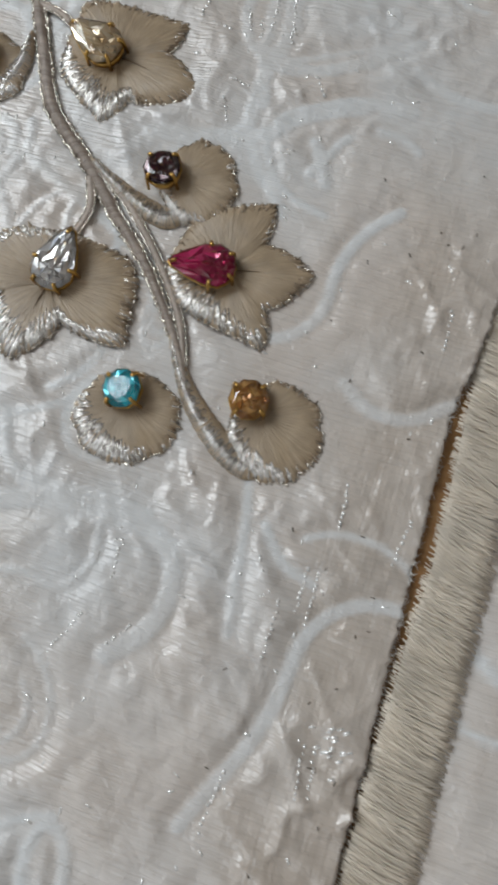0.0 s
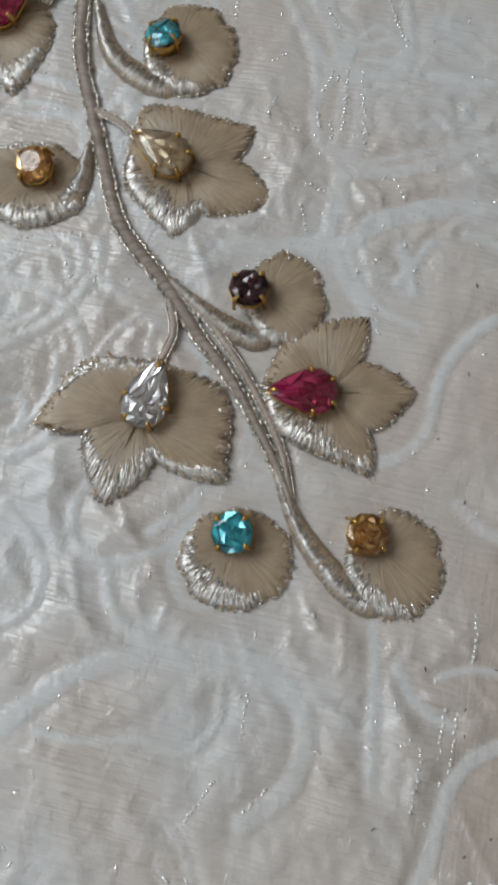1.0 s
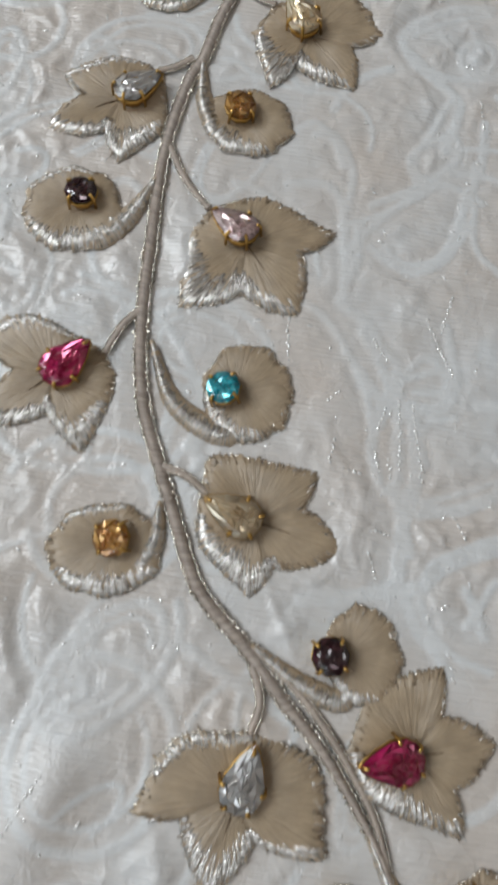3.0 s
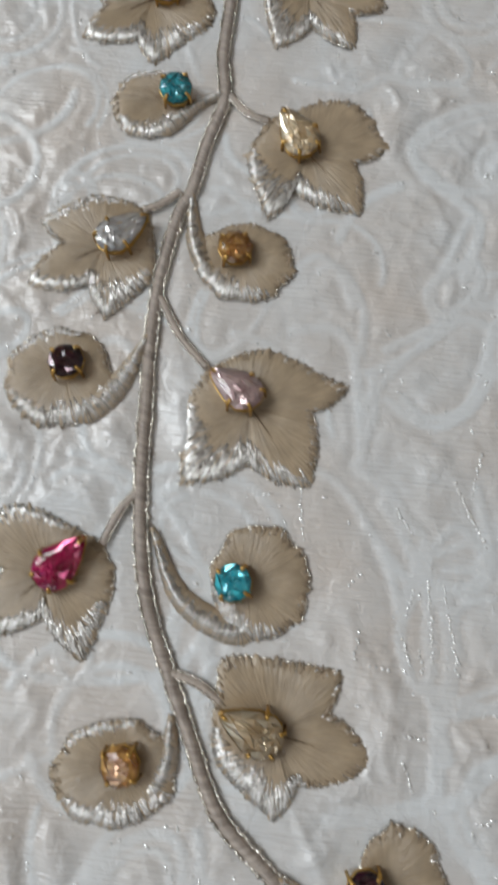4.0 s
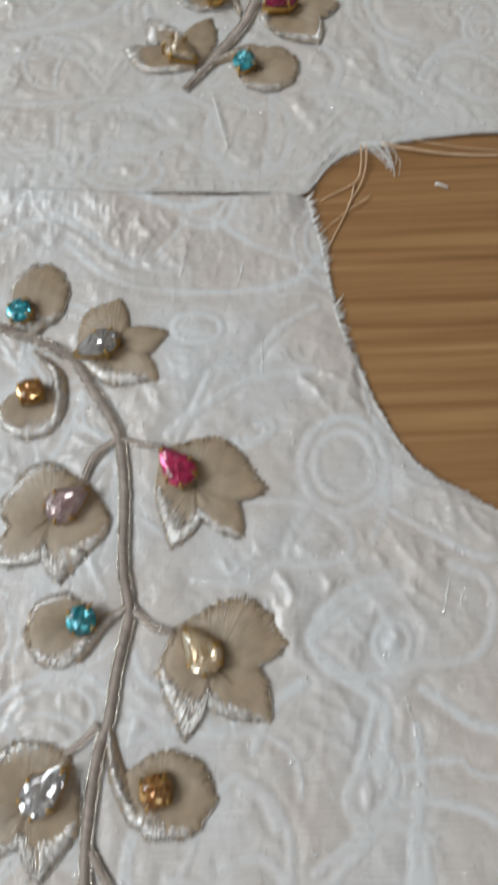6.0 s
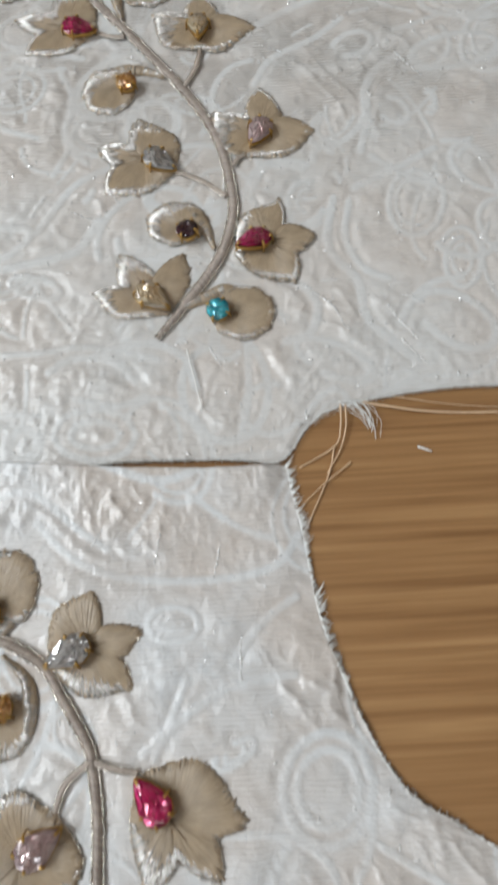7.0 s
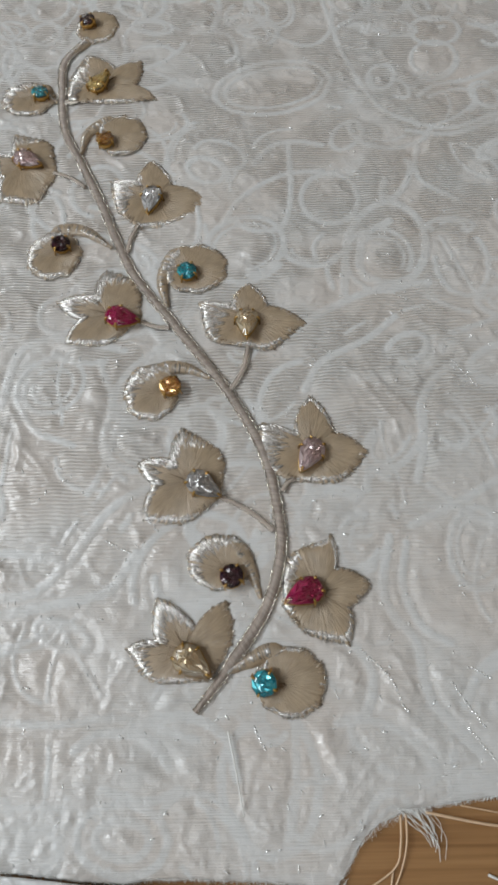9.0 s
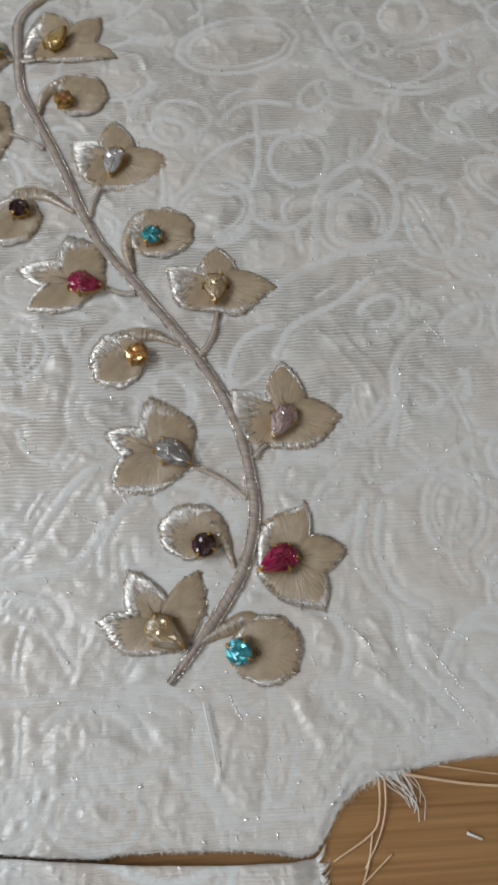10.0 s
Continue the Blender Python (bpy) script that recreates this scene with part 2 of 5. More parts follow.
def tube(line, radius, sides=5, twist=0.0, flat=1.0, taper=0.0, closed=False):
    """A cord round a line of 3D points in millimetres: vertices and faces in metres."""
    line = np.array(line, float)
    n = len(line)
    d = np.gradient(line, axis=0) if not closed else np.roll(line, -1, 0) - np.roll(line, 1, 0)
    d /= np.linalg.norm(d, axis=1)[:, None] + 1e-9
    side = np.cross(d, [0, 0, 1.0])
    side /= np.linalg.norm(side, axis=1)[:, None] + 1e-9
    up = np.cross(side, d)
    verts, faces = [], []
    for k in range(n):
        u = k / max(1, n - 1)
        r = radius * (1 + twist * math.sin(k * 2.1)) * (1 - taper * u)
        for j in range(sides):
            a = 2 * math.pi * j / sides + (k * 0.5 if twist else 0)
            verts.append((line[k] + side[k] * r * math.cos(a) + up[k] * r * flat * math.sin(a)) * MM)
    for k in range(n if closed else n - 1):
        a, b = k * sides, ((k + 1) % n) * sides
        for j in range(sides):
            faces.append((a + j, a + (j + 1) % sides, b + (j + 1) % sides, b + j))
    if not closed:
        faces += [tuple(range(sides))[::-1], tuple(range((n - 1) * sides, n * sides))]
    return verts, faces


def joined(pieces):
    verts, faces = [], []
    for v, f in pieces:
        faces += [tuple(i + len(verts) for i in face) for face in f]
        verts += list(v)
    return verts, faces


class Lattice:
    """Smooth value noise over the plane, from a seeded lattice."""

    def __init__(self, seed):
        self.v = np.random.default_rng(seed).random((256, 256))

    def __call__(self, x, y, size):
        x, y = np.asarray(x) / size + 500.0, np.asarray(y) / size + 500.0
        i, j = np.floor(x).astype(int), np.floor(y).astype(int)
        u, w = x - i, y - j
        u, w = u * u * (3 - 2 * u), w * w * (3 - 2 * w)
        g = lambda a, b: self.v[(i + a) % 256, (j + b) % 256]  # noqa: E731
        return (g(0, 0) * (1 - u) + g(1, 0) * u) * (1 - w) + (g(0, 1) * (1 - u) + g(1, 1) * u) * w


# ---- the room: plain shell with a window opening to the west ----
def box(name, lo, hi, mat):
    x0, y0, z0 = lo
    x1, y1, z1 = hi
    v = [(x, y, z) for x in (x0, x1) for y in (y0, y1) for z in (z0, z1)]
    f = [(0, 1, 3, 2), (4, 6, 7, 5), (0, 4, 5, 1), (2, 3, 7, 6), (0, 2, 6, 4), (1, 5, 7, 3)]
    return tagged(new(name, mesh_of(name, v, f, mat, False)), kind="structure")


WOOD_Z = -0.0012
box("floor", (-2.0, -1.9, WOOD_Z - 0.03), (2.3, 2.9, WOOD_Z), OAK)
tagged(bpy.data.objects["floor"], "warm oak surface with a fine straight grain", "wood surface")
box("ceiling", (-2.0, -1.9, 2.97), (2.3, 2.9, 3.1), WALL)
box("wall_east", (2.3, -1.9, WOOD_Z), (2.42, 2.9, 2.97), WALL)
box("wall_north", (-2.0, 2.9, WOOD_Z), (2.3, 3.02, 2.97), WALL)


def pierced(name, spans, across):
    """A wall of four blocks round one opening; across: maps (along, depth, height) to a place."""
    f = [(0, 1, 3, 2), (4, 6, 7, 5), (0, 4, 5, 1), (2, 3, 7, 6), (0, 2, 6, 4), (1, 5, 7, 3)]
    wall = joined([([across(a, d, h) for d in (-0.1, 0.0) for a in (a0, a1) for h in (h0, h1)], f) for a0, a1, h0, h1 in spans])
    return tagged(new(name, mesh_of(name, *wall, WALL, False)), kind="structure")


pierced("wall_west", ((-1.9, -0.36, WOOD_Z, 2.97), (1.26, 2.9, WOOD_Z, 2.97), (-0.36, 1.26, WOOD_Z, 1.08), (-0.36, 1.26, 2.52, 2.97)), lambda a, d, h: (-2.0 + d, a, h))
pierced("wall_south", ((-2.0, -1.35, WOOD_Z, 2.97), (0.14, 2.3, WOOD_Z, 2.97), (-1.35, 0.14, WOOD_Z, 1.17), (-1.35, 0.14, 2.52, 2.97)), lambda a, d, h: (a, -1.9 + d, h))


# ---- the brocade: loops of flat band on a puckered ground ----
X0, X1, Y0, Y1, CELL = -130.0, 160.0, -150.0, 620.0, 0.5
field = np.full((int((X1 - X0) / CELL) + 1, int((Y1 - Y0) / CELL) + 1), 9.0)
REACH = 10
yy, xx = np.meshgrid(np.arange(-REACH, REACH + 1), np.arange(-REACH, REACH + 1))


def stitch_band(points, shift=0.0):
    """Lower the distance field along a line of points (millimetres)."""
    for px, py in points:
        i, j = (px - X0) / CELL, (py - Y0) / CELL
        a, b = int(round(i)), int(round(j))
        if not (REACH < a < field.shape[0] - REACH - 1 and REACH < b < field.shape[1] - REACH - 1):
            continue
        d = np.hypot(xx + (a - i), yy + (b - j)) * CELL + shift
        view = field[a - REACH : a + REACH + 1, b - REACH : b + REACH + 1]
        np.minimum(view, d, out=view)


def loop(cx, cy, a, b, turn, sweep=1.15, start=0.0, drift=0.0):
    n = max(12, int(sweep * math.pi * (a + b) / 0.6))
    t = start + np.linspace(0, sweep * 2 * math.pi, n)
    k = 1 + drift * np.linspace(0, 1, n)
    x, y = a * k * np.cos(t), b * k * np.sin(t)
    c, s = math.cos(turn), math.sin(turn)
    return np.stack([cx + c * x - s * y, cy + s * x + c * y], 1)


def meander(x, y, heading, length, rng):
    out, curl = [], rng.uniform(-0.06, 0.06)
    for k in range(int(length / 0.6)):
        if k % 30 == 0:
            curl = rng.uniform(-0.11, 0.11)
        heading += curl * 0.6
        x, y = x + 0.6 * math.cos(heading), y + 0.6 * math.sin(heading)
        out.append((x, y))
    return out


weave = np.random.default_rng(7)
drawn = []


def strand(wide, *points):
    """One flat band of the woven motif, through a few places in millimetres."""
    line = spline(points, 0.5)
    drawn.append(line[::6])
    stitch_band(line, 1.05 - (0.95 if line[0][1] > 250 else 0.8) * wide)


# the sprays, ovals and scrolls of the motif
strand(1.7, (25.6, 49.6), (27, 42.6), (27.9, 35.7), (26.3, 26.1), (26.4, 20.6), (24.7, 14.7), (9.8, 10.4))
strand(1, (21.4, 49.1), (19.3, 44.3), (19.3, 38.3), (21, 34), (24, 31.9), (26.8, 33.2))
strand(1, (22.5, 48.8), (24.4, 40.8), (24.4, 34.9))
strand(1, (11.9, 58.6), (16.3, 53.4), (20.4, 48.9), (23.6, 49.1))
strand(1.1, (14.1, 63.1), (18.8, 56.6), (22.2, 50.6))
strand(0.9, (23.3, 50.2), (23.1, 53.9), (26.4, 56), (30.3, 57.6), (32, 55.5), (31.1, 53.4), (26, 52.4))
strand(1.2, (23.6, 49.1), (30.8, 49.7), (33.4, 52.8), (33.3, 57.7), (30.8, 67.3))
strand(1.3, (29.2, 29.1), (37.3, 31.8), (44.6, 36.5), (51.9, 41.8))
strand(0.8, (30.2, 31.7), (36.8, 34.5), (43.4, 37.9), (48.1, 40.2))
strand(1.6, (24.7, 14.7), (30.9, 16.2), (32.6, 19.9), (37.9, 23.4), (44.3, 26.7), (54.1, 28))
strand(1.3, (27.8, 14.3), (30.9, 8.7), (34.6, 5.4), (37.2, 1.9))
strand(0.9, (30.8, 14), (33.9, 8.4), (38.5, 5.3), (44.6, 3.7))
strand(0.9, (29.4, 38.5), (28, 42.9), (29.3, 46.8), (34.2, 48.7))
strand(1.9, (-3.8, -72.1), (-0.1, -67.2), (5.2, -61.9), (14.5, -57.6), (26.3, -56), (35.2, -56.8), (39.6, -61), (40.1, -67.2), (37.9, -72.3), (33.8, -76.3))
strand(1.3, (5.2, -46.7), (7.6, -52.1), (13.7, -54.9), (25.7, -53.7), (32.9, -54.4))
strand(0.8, (1, -70.9), (7.9, -70.9), (16.7, -68.8), (23.6, -69.1), (26.8, -64.8), (26.5, -58.4))
strand(1, (46.5, -44.5), (48.2, -50.8), (49.3, -58.7), (50.7, -67.7))
strand(1, (51.1, -50.1), (55.4, -54.8), (60.8, -56.7))
strand(1, (-6.6, 105), (-2, 108.9), (3, 105.1), (5.5, 99.5))
strand(1.2, (-5.1, 93.2), (2.3, 94.5), (6.4, 90.8), (8.4, 81.1), (9.9, 70.3))
strand(1.1, (9.9, 70.3), (9.5, 79.9), (13.1, 86.1), (18.7, 92.8), (26.9, 99.4), (35.9, 96.5))
strand(1, (13.5, 81.9), (18.7, 78.6), (23, 77.7), (28.3, 80.9), (31.6, 86.4), (34.3, 92.6))
strand(1, (26.8, 120.3), (23.5, 111.8), (20.8, 105.2), (21.8, 100.8), (26.9, 99.4))
strand(0.9, (26.4, 107.7), (33.9, 109.7), (41.9, 110.3))
strand(1, (33.5, 105.8), (34.2, 94), (35.3, 85.6), (40.5, 80.8))
strand(1.2, (8.9, 68.8), (15.2, 64.5), (18.3, 57.2), (21.3, 50.1), (18.7, 41.1), (21, 34.4))
strand(1.1, (-1.8, 68.4), (5.6, 65.6), (11, 59.9), (16.6, 50.6), (19.2, 41.2))
strand(1, (22.1, 54), (27.4, 60), (32.4, 55.6), (30.5, 50.3), (24.8, 48.8), (23.1, 41.8), (24.9, 35))
strand(1.2, (29.6, 31.1), (36.3, 30.9), (45.1, 35.7))
strand(1.3, (23.9, 33.7), (28.1, 21.8))
strand(1.2, (30.8, 15.6), (35.8, 20.7), (45.6, 25.5))
strand(1.1, (0.6, 164.3), (10.1, 164.3), (17.3, 162.8), (23.2, 158.6), (25, 154.1), (22.1, 150.6), (12.8, 149.9), (10.4, 153), (13.8, 159.9), (17.2, 164.2))
strand(1, (29.1, 154.4), (32.6, 160), (34.1, 166.8))
strand(1.4, (33.9, 147), (24.5, 144.4), (17.7, 139.4), (14.6, 134.2), (17.8, 128.4), (24.6, 124.1), (29, 119.7), (26.8, 108))
strand(0.9, (33.9, 145.1), (25.6, 141.9), (19.9, 138.3), (16.6, 135.6))
strand(1.1, (-10.3, 147.5), (1.3, 146.4), (8.2, 150.2), (15.2, 149.4))
strand(1.2, (-16.1, 181.2), (-7.9, 187.7), (4.3, 194.5), (19.2, 196.4))
strand(1, (-13.6, 180), (-9.2, 189), (-5.9, 196.7))
strand(1.1, (-1.3, 106), (3.1, 106.3), (7.7, 98.9), (8, 90.3))
strand(1, (8.1, 86.1), (13.3, 88.5), (19.5, 93.2), (24.7, 97.9))
strand(1, (16.5, 82.5), (20.7, 79.3), (26.9, 81.2), (30, 86.6), (31.1, 92))
strand(1.2, (10.7, 86.2), (11.4, 79.1), (10.1, 73.9), (9.7, 69))
strand(1.2, (9.8, 68), (14.9, 65.4), (19, 60), (22, 56.5), (19.2, 47.1))
strand(1.2, (46.2, 148.7), (53.6, 144.8), (53.6, 136.6), (48.3, 129.4), (36.4, 128.7), (24.4, 126.3), (16.5, 131))
strand(1.1, (35.2, 160.9), (44.5, 154.9), (52.6, 150.2), (56.5, 150.1))
strand(1.3, (35, 116.4), (34.8, 105.2), (32, 95.6), (31.8, 89.3))
strand(1.1, (12.6, 91.5), (21.9, 97.8), (29.2, 105.4), (28.7, 111.4), (22.8, 108.5), (19.6, 103.7), (21.9, 97.8))
strand(1, (27.8, 102.4), (35.7, 103.2), (45.3, 101), (48.5, 99))
strand(1, (-65.2, 283.6), (-47.2, 282.6), (-31, 283.7), (-11.5, 278.5))
strand(1.2, (-31.6, 251.6), (-11.7, 244.2), (3.6, 248.8), (17.3, 249.9))
strand(1.2, (-43, 235.2), (-35.2, 227.2), (-26.3, 222.1), (-11.8, 219.2), (5.5, 219), (17.2, 221.8), (22.7, 228.5))
strand(1.2, (4.8, 199), (12.1, 207.9), (21, 213.8))
strand(1.2, (-61.2, 237.9), (-52.5, 242.7), (-43.4, 242.3), (-32.5, 233), (-24.9, 227.5))
strand(1.1, (37.4, 555), (40.9, 537.3), (42.4, 527.1), (49.4, 504.4), (58.7, 489), (78.8, 481.1), (99.3, 487.6))
strand(0.9, (-16.7, 536.1), (-2.9, 535.5), (1.5, 523.7), (-3, 519))
strand(1, (15.5, 534.8), (28.8, 527.6), (38.4, 534), (41.9, 551.3))
strand(1.2, (6.9, 465.4), (13.4, 473.4), (21.8, 475.9), (32.1, 474.2))
strand(1.1, (-3.5, 439.8), (2.6, 449.7), (17, 459.7), (31.3, 461.9))
strand(1.1, (-1.5, 439.8), (6.2, 434.6), (16, 436.8), (19.6, 451.7), (19.7, 476))
strand(1.5, (35.2, 408.3), (37.8, 428.9), (43.7, 440.9), (54.1, 446.8), (63, 439), (64.2, 425.7), (58.1, 414.4), (48.5, 412.4), (41.5, 417.1), (43.7, 431.1), (53.2, 438.1))
strand(1.1, (31.6, 410.7), (30.4, 419.7), (38.5, 426.5))
strand(1.4, (14.2, 391.9), (25.4, 399.9), (36.8, 406.1), (48.3, 410.2), (63.3, 412))
strand(1.1, (67.1, 471.6), (65.1, 463.5), (67.1, 455.4), (78, 447.3))
strand(1.1, (64, 480.2), (80.5, 478.2), (98.8, 484.7))
strand(1.1, (70.4, 497.6), (77.7, 503.4), (91.2, 506.1), (103.6, 511.9))
strand(1, (67.9, 392.5), (79.3, 396.3), (83.6, 398.3))
strand(1.2, (20.3, 373.8), (26.1, 383.4), (40.9, 391.1), (50.8, 399.2))
strand(1.3, (51.1, 344.2), (54.3, 356.3), (54.8, 367.2), (60.4, 376.6), (68.2, 382.3))
strand(1.2, (47.9, 331.1), (57.9, 335.7), (64.8, 338.8), (73.6, 343.6))
strand(1.1, (54.1, 342.4), (59.8, 337.3), (64, 333.9), (71.6, 330.5))
strand(1.3, (41.2, 328), (38.2, 314.4), (40.4, 307), (45.5, 299.9), (46.8, 287.8), (52.7, 280), (58.6, 273.7))
strand(1.1, (45.7, 326.4), (43.5, 314.2), (47.5, 304), (54.2, 299.7))
strand(1.3, (18, 304.7), (28, 300.3), (33.2, 293.3), (30.9, 284.2), (23.6, 281.8))
strand(1.3, (-66.5, 325.8), (-57, 324.8), (-49, 322.3), (-55.8, 314.9), (-64.8, 313.6))
strand(1.4, (-72.5, 370.5), (-68, 390), (-54.1, 393.7), (-35.8, 389.1))
strand(1.1, (-67.8, 374.1), (-61.3, 362.7), (-49, 357))
strand(1.4, (-29, 324.9), (-34.6, 315.9), (-42, 313.1), (-64.2, 309.2))
strand(1.3, (-47.4, 322.2), (-36, 337.9), (-20.3, 345.9))
strand(1.3, (-28.2, 281.6), (-14.2, 283.8), (-4.4, 278.6), (-1.7, 270))
strand(1.2, (-41.8, 276.8), (-35.1, 280.4), (-23.9, 279), (-18.1, 272.7))
strand(1.1, (-34.2, 268.3), (-23.3, 265.7), (-15.3, 267.9))
strand(1.2, (31.9, 172.8), (29.8, 167.3), (25, 164.8), (20.1, 166.6), (18, 171.8), (19.9, 177.4), (24.9, 180.1), (29.9, 178.2), (31.9, 172.8))
strand(1.3, (35, 173.1), (32, 165.1), (25, 161.4), (17.9, 164), (14.8, 171.5), (17.7, 179.7), (24.9, 183.6), (32.1, 180.8), (35, 173.1))
strand(0.9, (35.8, 133.4), (34.6, 130.2), (31.8, 128.8), (29.1, 129.8), (27.9, 132.8), (29.1, 135.9), (31.9, 137.4), (34.7, 136.3), (35.8, 133.4))
strand(1, (-17.8, 257.4), (-20.9, 252.5), (-28.5, 250.9), (-36.2, 253.3), (-39.6, 258.5), (-36.6, 263.5), (-28.9, 265.2), (-21.1, 262.6), (-17.8, 257.4))
strand(1, (-22.2, 257.6), (-24, 255), (-28.6, 254.2), (-33.2, 255.5), (-35.2, 258.3), (-33.4, 260.9), (-28.8, 261.7), (-24.1, 260.4), (-22.2, 257.6))
strand(1, (-2.6, 208.6), (-4.5, 205.9), (-9, 205), (-13.5, 206.3), (-15.3, 209.2), (-13.5, 211.9), (-8.9, 212.8), (-4.4, 211.4), (-2.6, 208.6))
strand(1.1, (38.5, 508.2), (32.2, 497.1), (16.5, 490.4), (0.4, 491.6), (-7.2, 500.1), (-1.6, 511.3), (14.5, 518.5), (31.3, 517.2), (38.5, 508.2))
strand(0.8, (34.8, 507.5), (29.5, 499.2), (16.2, 493.9), (2.7, 494.5), (-3.5, 500.7), (1.3, 509.1), (14.8, 514.7), (28.7, 514), (34.8, 507.5))
strand(1.1, (43.7, 448.4), (40.1, 440.5), (32.6, 437.5), (25.7, 441), (23.1, 449.1), (26.6, 457.2), (34.3, 460.5), (41.4, 456.7), (43.7, 448.4))
strand(1.1, (92.1, 533.7), (88.2, 527.9), (80.7, 525.7), (73.9, 528.4), (71.6, 534.4), (75.4, 540.4), (83, 542.6), (90, 539.8), (92.1, 533.7))
drawn = np.vstack(drawn)


def bare(x, y, room):
    """Whether no drawn band lies within that many millimetres."""
    return np.min(np.hypot(drawn[:, 0] - x, drawn[:, 1] - y)) > room


# the same scrollwork, strewn over the rest of the cloth
for gx in np.arange(X0, X1, 19.0):
    for gy in np.arange(Y0, Y1, 19.0):
        r, turn = weave.uniform(5.0, 15.0), weave.uniform(0, 3.1)
        cx, cy, flat, sweep, start = gx + weave.uniform(-8, 8), gy + weave.uniform(-8, 8), weave.uniform(0.35, 0.95), weave.uniform(0.4, 1.2), weave.uniform(0, 6.3)
        if not bare(cx, cy, 11.0 if cy < 250 else 7.0) or (cx > 42 and cy < 25):
            continue
        stitch_band(loop(cx, cy, r, r * flat, turn, sweep, start, weave.uniform(-0.35, 0.6)), (weave.choice([0.1, 0.3, 0.5]) if cy < 250 else weave.choice([-0.1, 0.1, 0.2])))
        if weave.random() < 0.6:
            stitch_band(loop(cx, cy, r - 2.6, (r - 2.6) * flat, turn, sweep * 0.8, start, 0.1), 0.45)
for k in range(150):
    path = meander(weave.uniform(X0, X1), weave.uniform(Y0, Y1), weave.uniform(0, 6.3), weave.uniform(35, 110), weave)
    stitch_band([p for p in path if bare(p[0], p[1], 5.0)], weave.choice([0.0, 0.2, 0.45]))


def sampled(x, y):
    i = np.clip((x - X0) / CELL, 0, field.shape[0] - 1.001)
    j = np.clip((y - Y0) / CELL, 0, field.shape[1] - 1.001)
    a, b = i.astype(int), j.astype(int)
    u, w = i - a, j - b
    return (field[a, b] * (1 - u) + field[a + 1, b] * u) * (1 - w) + (field[a, b + 1] * (1 - u) + field[a + 1, b + 1] * u) * w


# where embroidery holds the cloth flat
LOWER_STEM = [(32.0, -33.0), (26.8, -24.8), (17.8, -14.1), (9.1, -6.3), (1.4, 1.1), (-8.4, 9.4), (-14.5, 20.1), (-20.2, 31.0), (-25.2, 41.7), (-28.5, 55.8), (-30.5, 74.9), (-31.8, 95.8), (-30.2, 112.7), (-28.0, 119.9), (-26.3, 130.8), (-24.3, 140.9), (-25.8, 151.1), (-26.1, 168.6), (-27.6, 179.7), (-29.1, 184.5), (-35.3, 194.5), (-40.3, 201.9), (-51.3, 208.1), (-66.6, 213.1), (-74.9, 214.4)]
UPPER_STEM = [(-12.0, 284.8), (-4.3, 294.1), (6.3, 309.1), (11.0, 323.9), (10.6, 336.6), (7.6, 351.9), (1.2, 366.4), (-7.3, 380.0), (-19.9, 397.6), (-33.5, 416.6), (-41.2, 433.1), (-47.1, 448.1), (-55.6, 466.8), (-63.4, 483.8), (-66.5, 504.7), (-66.9, 520.4), (-60.0, 531.7)]
PADS = [(35, -11), (3, -25), (2, 23), (-44, 42), (-9, 74), (-46, 104), (-4, 128), (-7, 165), (-45, 160), (-27, 205), (-15, 302), (23, 313), (-19, 346), (20, 356), (4, 400), (-45, 404), (-30, 452), (-79, 466), (-46, 511), (48, -35), (24, -40), (22, 3), (-6, 47), (-26, 13), (-48, 79), (-16, 106), (-40, 138), (-49, 220), (-49, 188), (12, 291), (-6, 322), (-27, 374), (-14, 419), (-62, 427), (-42, 481), (-79, 501), (-56, 541)]
held = np.zeros((int((X1 - X0) / 1.0) + 2, int((Y1 - Y0) / 1.0) + 2))
hx, hy = np.meshgrid(np.arange(held.shape[0]) + X0, np.arange(held.shape[1]) + Y0, indexing="ij")


def hold_flat(x, y, radius):
    a, b, r = int(x - X0), int(y - Y0), int(radius + 6)
    w = (slice(max(0, a - r), a + r), slice(max(0, b - r), b + r))
    d = np.hypot(hx[w] - x, hy[w] - y)
    held[w] = np.maximum(held[w], np.clip((radius + 4 - d) / 4, 0, 1))


for px, py in PADS:
    hold_flat(px, py, 10.5)
for line in (LOWER_STEM, UPPER_STEM):
    for px, py in spline(line, 1.5):
        hold_flat(px, py, 1.8)
N1, N2, N3 = Lattice(1), Lattice(2), Lattice(3)


